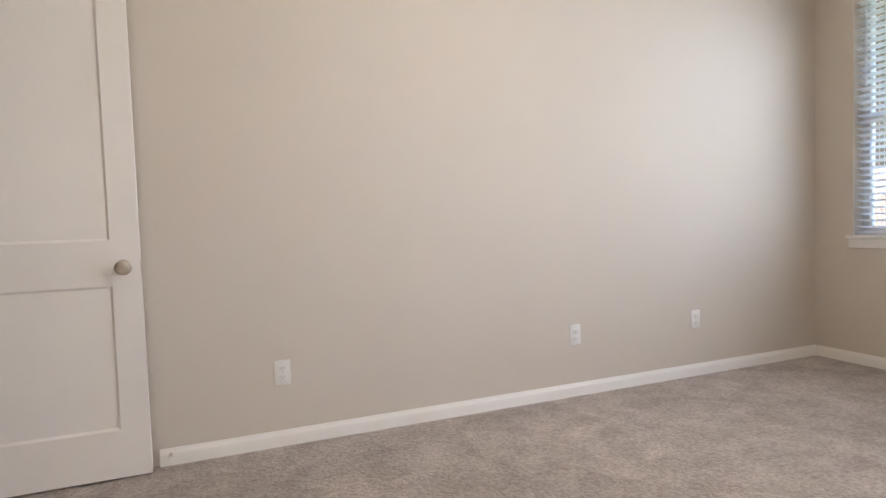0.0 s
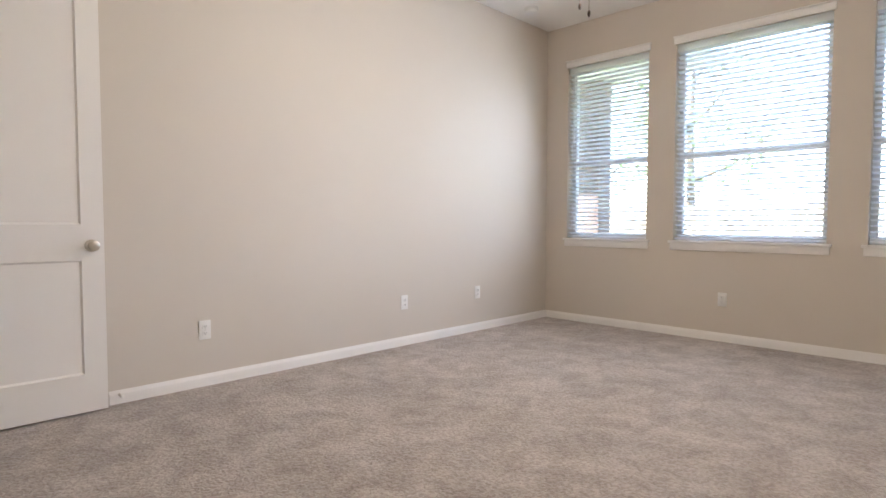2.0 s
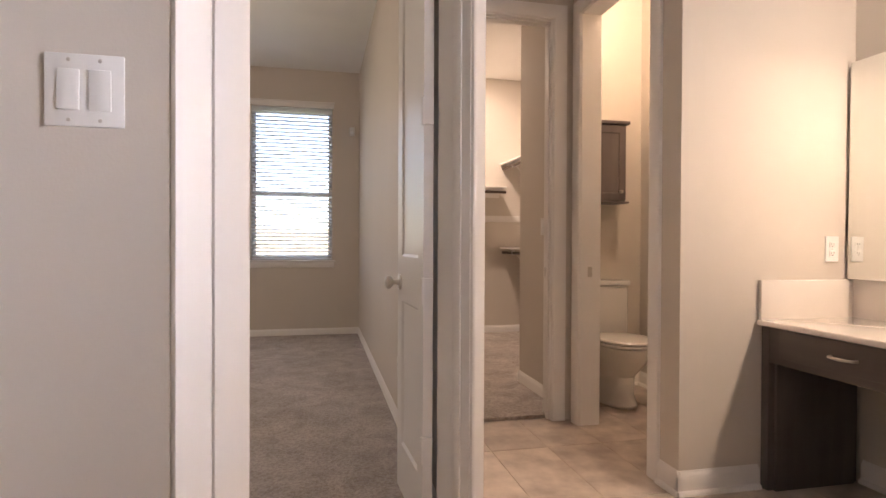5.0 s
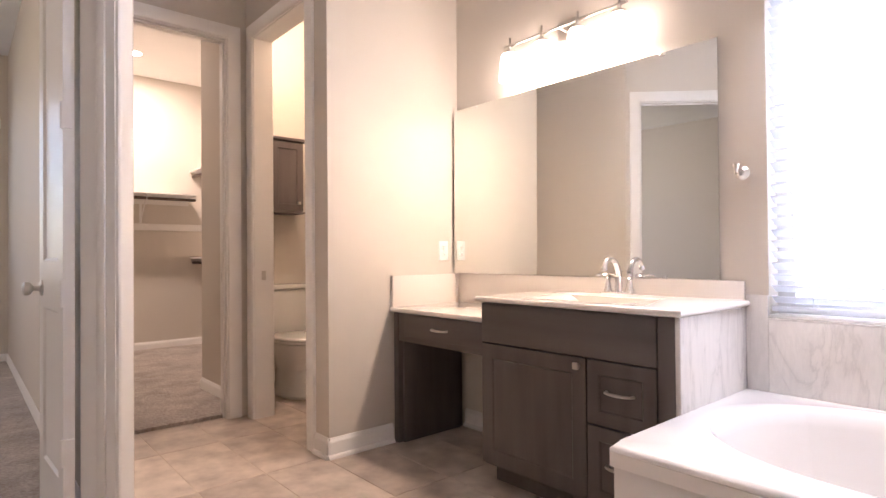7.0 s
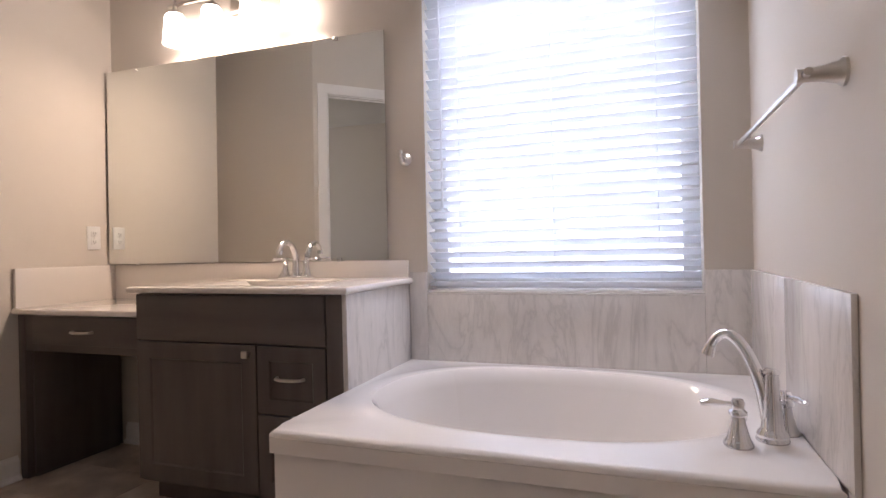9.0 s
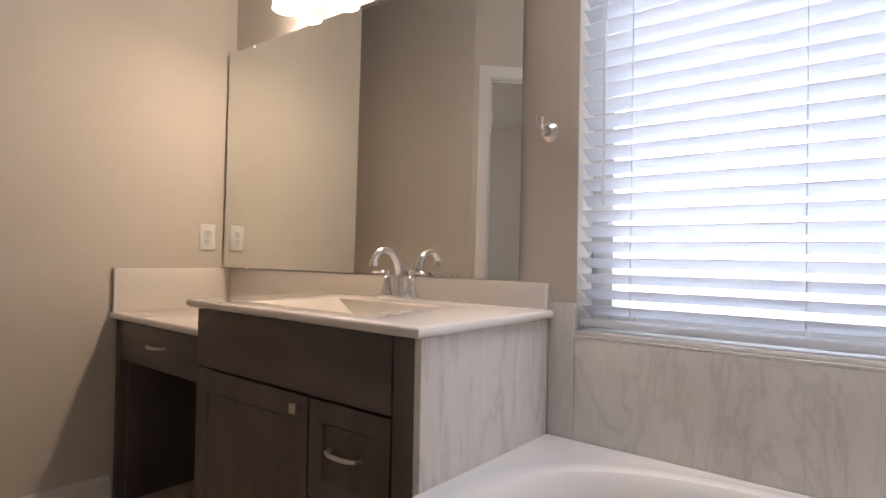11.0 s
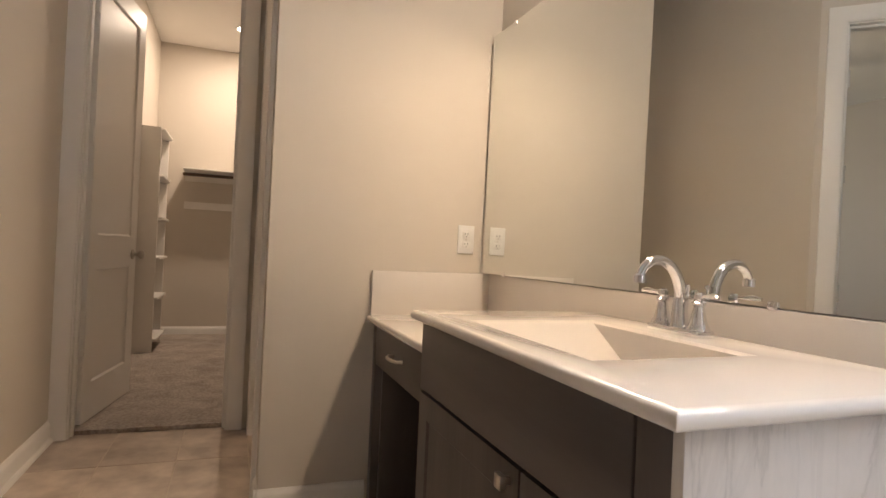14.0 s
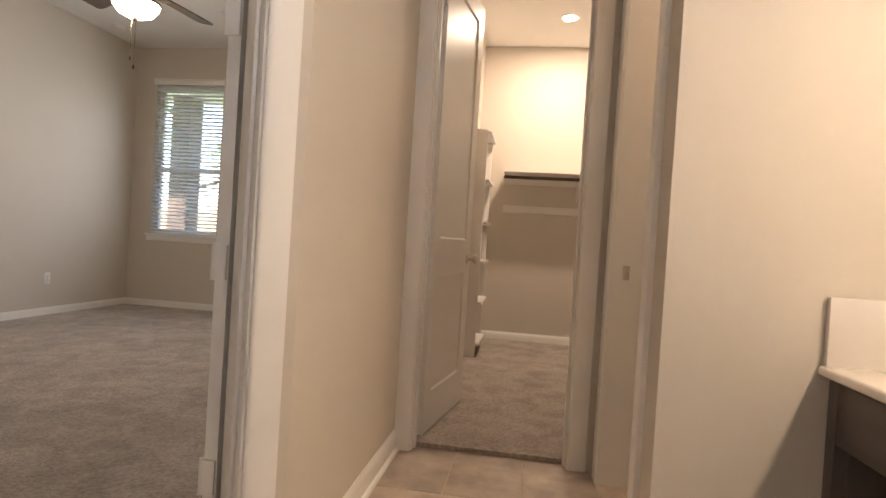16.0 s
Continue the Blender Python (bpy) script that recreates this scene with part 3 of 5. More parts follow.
# closet door, open into the closet
d3 = thing("door_3", "white two-panel closet door standing open into the closet", "door", wall_frame((CLO_X, HALL_N), (CLO_X, HALL_S)), kind="structure")
door_frame(d3, HALL_N - CLO_Y1, HALL_N - CLO_Y0, DOOR_TOP, T, stop=(0.03, 0.06), strike=(HALL_N - CLO_Y0 - 0.001, 0.07, 0.905))
door_leaf(d3, Matrix.Translation((HALL_N - CLO_Y1 + 0.006, T + 0.016, 0.03)) @ Matrix.Rotation(radians(81), 4, 'Z'), 0.705, h=2.40, hand=1)
# toilet room opening, its sliding leaf pushed into the wall pocket
d4 = thing("door_4", "white cased opening of the toilet room, sliding door pushed into its pocket", "door", wall_frame((1.82, HALL_S), (VAN_X, HALL_S)), kind="structure")
door_frame(d4, 1.82 - TOI_X1, 1.82 - TOI_X0, DOOR_TOP, T, strike=(1.82 - TOI_X1 + 0.001, 0.043, 0.915))
# near-black strip laid on the jamb for the shade inside the door pocket
part("pocket_slot_shade", box_bm(1.82 - TOI_X0 - 0.0005, 1.82 - TOI_X0 - 0.0045, 0.035, 0.08, 0.0, DOOR_TOP), GAPSHADE, d4)
part("pocket_leaf_edge", box_bm(1.82 - TOI_X0, 1.82 - TOI_X0 - 0.007, 0.041, 0.074, 0.01, DOOR_TOP - 0.01), DOORP, d4)

# ---- windows and blinds ----


def window(index, m, w, z0, z1, deep, trim=True, sash=True, glass=None):
    """A hung window in a wall opening: local x along, y outwards from the room's face."""
    win = thing("window_%d" % index, "white framed hung window with clear glass", "window", m, kind="structure")
    h = w / 2
    f = 0.045 if sash else 0.062
    y0, y1 = deep - 0.055, deep
    part("window_frame", box_bm(-h, -h + f, y0, y1, z0, z1, 0.003), VINYL, win)
    part("window_frame", box_bm(h - f, h, y0, y1, z0, z1, 0.003), VINYL, win)
    part("window_frame", box_bm(-h + f, h - f, y0, y1, z1 - f, z1, 0.003), VINYL, win)
    part("window_frame", box_bm(-h + f, h - f, y0, y1, z0, z0 + f, 0.003), VINYL, win)
    zm = z0 + (z1 - z0) * 0.435
    if sash:
        part("meeting_rail", box_bm(-h + f, h - f, y0 + 0.004, y1 - 0.01, zm - 0.022, zm + 0.022, 0.003), VINYL, win)
        spans = ((z0 + f, zm - 0.022), (zm + 0.022, z1 - f))
    else:
        spans = ((z0 + f, z1 - f),)
    for a, b in spans:
        p = part("pane", box_bm(-h + f, h - f, y0 + 0.024, y0 + 0.028, a, b), glass or PANE, win, smooth=False)
        p.visible_shadow = False
    if trim:
        part("window_head_trim", box_bm(-h - 0.017, h + 0.017, -0.016, 0.0, z1, z1 + 0.058, 0.003), TRIM, win)
        part("window_head_cap", box_bm(-h - 0.026, h + 0.026, -0.024, 0.0, z1 + 0.058, z1 + 0.07, 0.003), TRIM, win)
        part("window_sill", box_bm(-h - 0.035, h + 0.035, -0.032, y0, z0 - 0.02, z0 + 0.002, 0.006), TRIM, win)
        part("window_apron", box_bm(-h - 0.022, h + 0.022, -0.014, 0.0, z0 - 0.082, z0 - 0.02, 0.004), TRIM, win)
    return win


def blind(m, w, z0, z1, pitch, tilt, y=0.045, chord=0.05, wand_side=-1, wand=0.75, mat=None):
    """Horizontal slat blind; tilt lifts the room-side edge."""
    bl = thing("window_blind", "white faux-wood slat blind, lowered with tilted slats", "blind", m, group="window blinds")
    mat = mat or SLAT
    h = w / 2 - 0.006
    part("headrail", box_bm(-h, h, y - 0.025, y + 0.025, z1 - 0.045, z1 - 0.002, 0.002), mat, bl)
    part("valance", box_bm(-h - 0.002, h + 0.002, y - 0.034, y - 0.027, z1 - 0.066, z1 - 0.001, 0.003), mat, bl)
    part("bottom_rail", box_bm(-h, h, y - 0.025, y + 0.025, z0 + 0.008, z0 + 0.026, 0.004), mat, bl)
    bm = bmesh.new()
    prof = [(-chord / 2, -0.0012), (0, 0.0012), (chord / 2, -0.0012), (chord / 2, 0.0016), (0, 0.0040), (-chord / 2, 0.0016)]
    c, s = math.cos(tilt), math.sin(tilt)
    a = [bm.verts.new((-h, py * c + pz * s, -py * s + pz * c)) for py, pz in prof]
    b = [bm.verts.new((h, py * c + pz * s, -py * s + pz * c)) for py, pz in prof]
    bm.faces.new(a)
    bm.faces.new(b[::-1])
    for i in range(6):
        bm.faces.new((a[i], b[i], b[(i + 1) % 6], a[(i + 1) % 6]))
    first = None
    z = z0 + 0.026 + pitch * 0.6
    while z < z1 - 0.06:
        if first is None:
            first = part("slat", bm, mat, bl, m=Matrix.Translation((0, y, z)), smooth=False)
        else:
            o = new("slat", first.data)
            o.parent = bl
            o.matrix_basis = Matrix.Translation((0, y, z))
        z += pitch
    n = 2 if w < 1.0 else 3
    for i in range(n):
        cx = -h + 0.14 + (2 * h - 0.28) * i / (n - 1)
        for dy in (-0.026, 0.026):
            part("ladder_cord", box_bm(cx - 0.001, cx + 0.001, y + dy - 0.0008, y + dy + 0.0008, z0 + 0.02, z1 - 0.03), mat, bl, smooth=False)
    part("tilt_wand", join_bm(tube([(wand_side * (h - 0.07), y - 0.04, z1 - 0.05), (wand_side * (h - 0.07), y - 0.042, z1 - wand)], 0.004, 8),
                              move_bm(lathe([(0, -0.03), (0.006, -0.028), (0.005, 0.0), (0, 0.0)], 8), Matrix.Translation((wand_side * (h - 0.07), y - 0.042, z1 - wand)))), mat, bl)
    return bl


for i, (c, w) in enumerate(WINS):
    m = Matrix.Translation((4.3, c, 0)) @ Matrix.Rotation(radians(-90), 4, 'Z')
    window(i + 1, m, w, SILL_Z, HEAD_Z, 0.15)
    blind(m, w, SILL_Z + 0.002, HEAD_Z, 0.0425, radians(14))
mb = Matrix.Translation(((BW0 + BW1) / 2, BATH_S, 0)) @ Matrix.Rotation(radians(180), 4, 'Z')
BWW = BW1 - BW0
window(4, mb, BWW, BWZ0, BWZ1, 0.15, trim=False, sash=False, glass=FROSTED)
part("window_ledge", box_bm(-BWW / 2 + 0.001, BWW / 2 - 0.001, 0.0, 0.095, BWZ0 + 0.0005, BWZ0 + 0.011, 0.002), TRIM, bpy.data.objects["window_4"])
blind(mb, BWW - 0.001, BWZ0 + 0.016, BWZ1, 0.0425, radians(31), y=0.03, wand=0.92, mat=DIMSLAT)
tagged(part("trim", box_bm(BW0 - 0.02, BW1 + 0.02, BATH_S + 0.0, BATH_S + 0.03, BWZ1, BWZ1 + 0.065, 0.004), TRIM), "white valance trim over the bathroom window", "trim", kind="structure")

# ---- the bathroom ----
CAB_Y, TOP_Y, LOW_Y = -2.20, -2.17, -2.217
TOPZ, LOWZ, SPLZ = 0.85, 0.75, 0.924
FRONT = Matrix.Rotation(radians(180), 4, 'Z')


def bar_pull(parent, x, y, z, half):
    """An arched bar pull that faces +y."""
    pts = [(x - half, y, z), (x - half + 0.004, y + 0.018, z), (x - half * 0.55, y + 0.028, z), (x, y + 0.030, z), (x + half * 0.55, y + 0.028, z), (x + half - 0.004, y + 0.018, z), (x + half, y, z)]
    part("pull_handle", tube(pts, [0.006, 0.005, 0.0055, 0.006, 0.0055, 0.005, 0.006], 10), NICKEL, parent, "satin nickel arched pull handle")


def slab_front(name, parent, x0, x1, z0, z1, y, rail=0.055, flat=False, mat=None):
    w, h = x1 - x0, z1 - z0
    if flat:
        return part(name, box_bm(x0, x1, y - 0.019, y, z0, z1, 0.002), mat or RAILWOOD, parent)
    return part(name, move_bm(panel_slab(w, h, 0.019, [(rail, w - rail, rail, h - rail)], depth=0.006, slope=0.006), Matrix.Translation((x0, y - 0.0095, z0))), mat or CABINET, parent)


# sink cabinet
sc = thing("vanity_cabinet", "dark espresso stained wooden sink cabinet with one door and drawers", "cabinet")
X0, X1 = -1.808, -0.895
part("cabinet_body", box_bm(X0, X1, BATH_S + 0.004, CAB_Y - 0.022, 0.10, 0.70), CABINET, sc, smooth=False)
part("face_frame", box_bm(X0, X1, CAB_Y - 0.04, CAB_Y - 0.0205, 0.09, TOPZ - 0.028, 0.0015), CABINET, sc)
part("end_stile", box_bm(X0, X0 + 0.062, CAB_Y - 0.03, CAB_Y - 0.001, 0.09, TOPZ - 0.028, 0.002), CABINET, sc)
part("toe_kick", box_bm(X0 + 0.01, X1 - 0.01, BATH_S + 0.05, CAB_Y - 0.085, 0.0, 0.10), CABINET, sc, smooth=False)
part("false_front", box_bm(X0 + 0.066, X1 - 0.004, CAB_Y - 0.0185, CAB_Y, 0.645, TOPZ - 0.031, 0.003), RAILWOOD, sc)
door = slab_front("cabinet_door", sc, -1.455, X1 - 0.006, 0.105, 0.638, CAB_Y, 0.062)
part("square_knob", join_bm(box_bm(-1.438, -1.412, CAB_Y + 0.014, CAB_Y + 0.026, 0.596, 0.622, 0.002), box_bm(-1.431, -1.419, CAB_Y - 0.001, CAB_Y + 0.015, 0.603, 0.615)), NICKEL, door, "square satin nickel knob")
for z0, z1 in ((0.40, 0.638), (0.105, 0.393)):
    dr = slab_front("drawer_front", sc, X0 + 0.067, -1.462, z0, z1, CAB_Y, 0.05)
    bar_pull(dr, (X0 + 0.067 - 1.462) / 2, CAB_Y, (z0 + z1) / 2 + 0.01, 0.055)
tagged(part("marble_end_panel", box_bm(-1.828, -1.809, BATH_S + 0.002, CAB_Y + 0.001, 0.0, TOPZ - 0.027, 0.002), MARBLE), "grey-veined white marble slab on the vanity's end", "panel")

# knee space desk cabinet
dc = thing("vanity_desk", "dark espresso stained make-up desk with one drawer and open knee space", "cabinet")
part("side_panel", box_bm(VAN_X - 0.045, VAN_X - 0.003, BATH_S + 0.02, LOW_Y - 0.03, 0.0, LOWZ - 0.027, 0.002), CABINET, dc)
part("knee_panel", box_bm(VAN_X - 0.06, VAN_X - 0.046, BATH_S + 0.05, LOW_Y - 0.06, 0.0, 0.59, 0.001), CABINET, dc)
part("apron_rail", box_bm(X1, VAN_X - 0.046, LOW_Y - 0.05, LOW_Y - 0.032, 0.565, LOWZ - 0.027, 0.002), RAILWOOD, dc)
part("drawer_box", box_bm(X1 + 0.04, VAN_X - 0.09, BATH_S + 0.1, LOW_Y - 0.052, 0.58, 0.71), RAILWOOD, dc, smooth=False)
dr = slab_front("drawer_front", dc, X1 + 0.012, VAN_X - 0.12, 0.60, LOWZ - 0.03, LOW_Y - 0.012, flat=True)
bar_pull(dr, -0.575, LOW_Y - 0.012, 0.657, 0.055)


def bullnose_slab(x0, x1, y0, y1, z0, z1, r=0.012):
    bm = bmesh.new()
    add_box(bm, x0, x1, y0, y1, z0, z1)
    bmesh.ops.recalc_face_normals(bm, faces=bm.faces)
    bmesh.ops.bevel(bm, geom=list(bm.edges), offset=r, segments=4, affect='EDGES', profile=0.5)
    return bm


lt = tagged(part("desk_countertop", bullnose_slab(X1 + 0.012, VAN_X - 0.002, BATH_S + 0.002, LOW_Y, LOWZ - 0.026, LOWZ, 0.009), COUNTER), "glossy cream cultured marble desk top", "countertop")
# sink top with a sunk, sloping rectangular basin
sx0, sx1, sy0, sy1, sz = -1.845, -0.882, BATH_S + 0.002, TOP_Y, TOPZ
bx0, bx1, by0, by1 = -1.58, -1.10, -2.595, -2.25
bxm, bym = -1.315, -2.535
bm = bmesh.new()
r = 0.013
outer_top = [(sx0 + r, sy0), (sx1 - r, sy0), (sx1 - r, sy1 - r), (sx0 + r, sy1 - r)]
lip = [(bx0, by0), (bx1, by0), (bx1, by1), (bx0, by1)]
deep = [(bxm - 0.025, by0 + 0.018, sz - 0.11), (bxm + 0.025, by0 + 0.018, sz - 0.11), (bxm + 0.025, by1 - 0.04, sz - 0.104), (bxm - 0.025, by1 - 0.04, sz - 0.104)]
o = [bm.verts.new((x, y, sz)) for x, y in outer_top]
l = [bm.verts.new((x, y, sz)) for x, y in lip]
l2 = [bm.verts.new((x + (0.010 if i in (0, 3) else -0.010), y + (0.010 if i < 2 else -0.010), sz - 0.006)) for i, (x, y) in enumerate(lip)]
dd = [bm.verts.new(p) for p in deep]
for i in range(4):
    j = (i + 1) % 4
    bm.faces.new((o[i], o[j], l[j], l[i]))
    bm.faces.new((l[i], l[j], l2[j], l2[i]))
    bm.faces.new((l2[i], l2[j], dd[j], dd[i]))
bm.faces.new(dd[::-1])
ring_prev = o
for k in range(1, 7):
    a = math.pi * k / 6
    off, dz = r * math.sin(a), r * (math.cos(a) - 1)
    ring = [bm.verts.new((x, y, sz + dz)) for x, y in ((sx0 + r - off, sy0), (sx1 - r + off, sy0), (sx1 - r + off, sy1 - r + off), (sx0 + r - off, sy1 - r + off))]
    for i in range(4):
        j = (i + 1) % 4
        bm.faces.new((ring_prev[i], ring_prev[j], ring[j], ring[i]))
    ring_prev = ring
top = part("sink_countertop", bm, COUNTER)
tagged(top, "glossy cream cultured marble vanity top with integral rectangular sink", "countertop")
part("sink_basin_underside", box_bm(bx0 + 0.02, bx1 - 0.02, by0 + 0.02, by1 - 0.02, sz - 0.16, sz - 0.13), COUNTER, top)
part("drain", move_bm(lathe([(0, 0.003), (0.012, 0.003), (0.016, 0.001), (0.016, -0.002), (0, -0.002)], 20), Matrix.Translation((bxm, by0 + 0.036, sz - 0.110))), CHROME, top)
tagged(part("backsplash", box_bm(-1.825, VAN_X - 0.002, BATH_S + 0.0015, BATH_S + 0.021, LOWZ - 0.006, SPLZ, 0.003), COUNTER), "cream cultured marble backsplash strip behind the vanity", "backsplash")
tagged(part("side_splash", box_bm(VAN_X - 0.021, VAN_X - 0.0015, BATH_S + 0.0195, LOW_Y - 0.012, LOWZ - 0.006, SPLZ - 0.0005, 0.003), COUNTER), "cream cultured marble side splash on the desk top", "backsplash")


def lever(parent, place, side, s=1.0):
    """A bell-shaped tap handle with a lever towards side."""
    k = Matrix.Translation(place)
    bell = lathe([(0, 0), (0.025 * s, 0), (0.025 * s, 0.005 * s), (0.021 * s, 0.012 * s), (0.019 * s, 0.016 * s), (0.012 * s, 0.045 * s), (0.011 * s, 0.052 * s), (0.015 * s, 0.056 * s), (0.015 * s, 0.061 * s),
                  (0.010 * s, 0.065 * s), (0.012 * s, 0.075 * s), (0.009 * s, 0.082 * s), (0, 0.084 * s)], 20)
    h = part("tap_handle", move_bm(bell, k), CHROME, parent)
    d = Vector(side).normalized()
    p = Vector(place) + Vector((0, 0, 0.073 * s))
    part("lever", tube([p, p + d * 0.02 * s + Vector((0, 0, 0.002)), p + d * 0.045 * s + Vector((0, 0, 0.004 * s)), p + d * 0.062 * s + Vector((0, 0, 0.002 * s))], [0.005 * s, 0.004 * s, 0.007 * s, 0.004 * s], 10), CHROME, h)


fx, fy = -1.31, -2.672
fau = thing("sink_faucet", "polished chrome two-handle sink faucet with arched spout", "faucet")
part("base_plate", box_bm(fx - 0.078, fx + 0.078, fy - 0.026, fy + 0.026, sz - 0.001, sz + 0.014, 0.006, 3), CHROME, fau)
body = lathe([(0, 0.012), (0.024, 0.012), (0.020, 0.022), (0.017, 0.05), (0.015, 0.075), (0, 0.078)], 20)
part("spout_base", move_bm(body, Matrix.Translation((fx, fy, sz))), CHROME, fau)
sp = arc_points((fx, fy, sz + 0.05), (fx, fy - 0.01, sz + 0.17), (fx, fy + 0.09, sz + 0.19), (fx, fy + 0.115, sz + 0.125), 18)
part("spout", tube(sp, [0.0138 - 0.004 * i / 18 for i in range(19)], 16), CHROME, fau)
part("spout_tip", move_bm(lathe([(0, 0), (0.014, 0), (0.0145, 0.016), (0.011, 0.02), (0, 0.02)], 16), Matrix.Translation((fx, fy + 0.116, sz + 0.110))), CHROME, fau)
part("lift_rod", join_bm(tube([(fx, fy - 0.02, sz + 0.012), (fx, fy - 0.02, sz + 0.10)], 0.0025, 8), move_bm(lathe([(0, 0), (0.006, 0.002), (0.006, 0.01), (0, 0.012)], 10), Matrix.Translation((fx, fy - 0.02, sz + 0.098)))), CHROME, fau)
lever(fau, (fx - 0.055, fy, sz + 0.012), (-1, 0.15, 0))
lever(fau, (fx + 0.055, fy, sz + 0.012), (1, 0.15, 0))

# frameless mirror on clips
mir = thing("wall_mirror", "large frameless wall mirror held by chrome clips above the vanity", "mirror")
part("mirror_glass", box_bm(0.0, 1.562, 0.002, 0.008, 0.0, 0.988), MIRROR, mir, m=Matrix.Translation((-1.732, BATH_S + 0.006, SPLZ + 0.003)) @ Matrix.Rotation(radians(1.4), 4, 'Z') @ Matrix.Rotation(radians(0.4), 4, 'X'), smooth=False)
for cx, cz, oy in ((-0.36, 0.93, 0.033), (-1.5, 0.93, 0.008), (-0.36, 1.908, 0.027), (-1.5, 1.908, 0.002)):
    part("mirror_clip", box_bm(cx - 0.012, cx + 0.012, BATH_S + 0.003, BATH_S + 0.016 + oy, cz - 0.009, cz + 0.009, 0.003), CHROME, mir)

# vanity light
vl = thing("vanity_light", "satin nickel bar wall light with four lit glass shades", "wall light")
part("back_plate", box_bm(-1.06, -0.94, BATH_S + 0.001, BATH_S + 0.022, 2.10, 2.22, 0.006), NICKEL, vl)
part("stem", tube([(-1.0, BATH_S + 0.02, 2.16), (-1.0, -2.66, 2.165)], 0.008, 10), NICKEL, vl)
part("light_bar", tube([(-0.63, -2.66, 2.165), (-1.375, -2.66, 2.165)], 0.0075, 12), NICKEL, vl)
for lx in LIGHT_X:
    part("finial", move_bm(lathe([(0, 0.045), (0.006, 0.042), (0.006, 0.018), (0.010, 0.0), (0.010, -0.03), (0.036, -0.035), (0.038, -0.05), (0, -0.05)], 16), Matrix.Translation((lx, -2.66, 2.165))), NICKEL, vl)
    sh = part("shade", move_bm(lathe([(0.034, 0.0), (0.046, -0.02), (0.050, -0.06), (0.056, -0.13), (0.058, -0.148), (0.055, -0.148), (0.047, -0.06), (0.040, -0.02)], 24), Matrix.Translation((lx, -2.66, 2.125))), SHADEGLASS, vl, "glowing frosted glass shade")
    sh.visible_shadow = False

# robe hook
hk = thing("robe_hook", "satin nickel robe hook on the wall beside the mirror", "hook")
hx, hz = -1.818, 1.35
part("hook_rosette", move_bm(lathe([(0, 0), (0.028, 0), (0.028, 0.006), (0.022, 0.014), (0.016, 0.020), (0, 0.022)], 20), Matrix.Translation((hx, BATH_S, hz)) @ Matrix.Rotation(radians(-90), 4, 'X')), NICKEL, hk)
part("hook_prong", tube([(hx, BATH_S + 0.018, hz), (hx, BATH_S + 0.045, hz + 0.002), (hx, BATH_S + 0.055, hz + 0.014), (hx, BATH_S + 0.056, hz + 0.032)], [0.009, 0.008, 0.008, 0.011], 12), NICKEL, hk)
part("hook_prong", tube([(hx, BATH_S + 0.018, hz - 0.005), (hx, BATH_S + 0.034, hz - 0.012), (hx, BATH_S + 0.042, hz - 0.002)], [0.008, 0.007, 0.009], 12), NICKEL, hk)

# towel bar
tb = thing("towel_bar", "satin nickel towel bar on the wall above the tub", "towel bar")
for ty in (-2.56, -1.78):
    part("post", move_bm(lathe([(0, 0), (0.027, 0), (0.027, 0.006), (0.021, 0.012), (0.015, 0.04), (0.013, 0.065), (0.014, 0.08), (0, 0.082)], 20), Matrix.Translation((BATH_W, ty, 1.28)) @ Matrix.Rotation(radians(90), 4, 'Y')), NICKEL, tb)
part("bar", tube([(BATH_W + 0.066, -2.59, 1.28), (BATH_W + 0.066, -1.75, 1.28)], 0.008, 14), NICKEL, tb)

# tub with an oval basin in a square deck
DECK = 0.505
TX0, TX1, TY0, TY1 = BATH_W + 0.013, -1.83, BATH_S + 0.013, -1.775
tub = thing("bathtub", "glossy white drop-in tub with oval basin and panelled apron", "bathtub")
cx, cy, ra, rb = -2.47, -2.275, 0.53, 0.37
N = 72
bm = bmesh.new()


def square_at(t, x0, x1, y0, y1):
    c, s = math.cos(t), math.sin(t)
    k = min((x1 - cx) / c if c > 1e-9 else 1e9, (x0 - cx) / c if c < -1e-9 else 1e9, (y1 - cy) / s if s > 1e-9 else 1e9, (y0 - cy) / s if s < -1e-9 else 1e9)
    return cx + c * k, cy + s * k


corner_angles = [math.atan2(y - cy, x - cx) for x in (TX0, TX1) for y in (TY0, TY1)]
angs = sorted({*[-math.pi + 2 * math.pi * i / N for i in range(N)], *corner_angles})
rings = []
for inset, z in ((0.0, DECK - 0.06), (0.0, DECK - 0.022), (-0.004, DECK - 0.018), (0.0, DECK - 0.010), (0.006, DECK - 0.003), (0.016, DECK)):
    rings.append([bm.verts.new((*square_at(t, TX0, TX1, TY0, TY1 - inset), z)) for t in angs])
for s, z in ((1.16, DECK), (1.10, DECK + 0.006), (1.03, DECK + 0.003), (1.0, DECK - 0.012), (0.97, DECK - 0.05), (0.93, DECK - 0.20), (0.88, DECK - 0.33), (0.78, DECK - 0.40), (0.55, DECK - 0.43), (0.2, DECK - 0.435)):
    ring = []
    for t in angs:
        e = 2.35
        c, sn = math.cos(t), math.sin(t)
        k = (abs(c / ra) ** e + abs(sn / rb) ** e) ** (-1 / e)
        x, y = cx + s * k * c, cy + s * k * sn
        ring.append(bm.verts.new((max(TX0 + 0.004, min(TX1 - 0.004, x)), max(TY0 + 0.004, min(TY1 - 0.02, y)), z)))
    rings.append(ring)
for a, b in zip(rings, rings[1:]):
    for i in range(len(angs)):
        j = (i + 1) % len(angs)
        bm.faces.new((a[i], a[j], b[j], b[i]))
bm.faces.new(rings[-1])
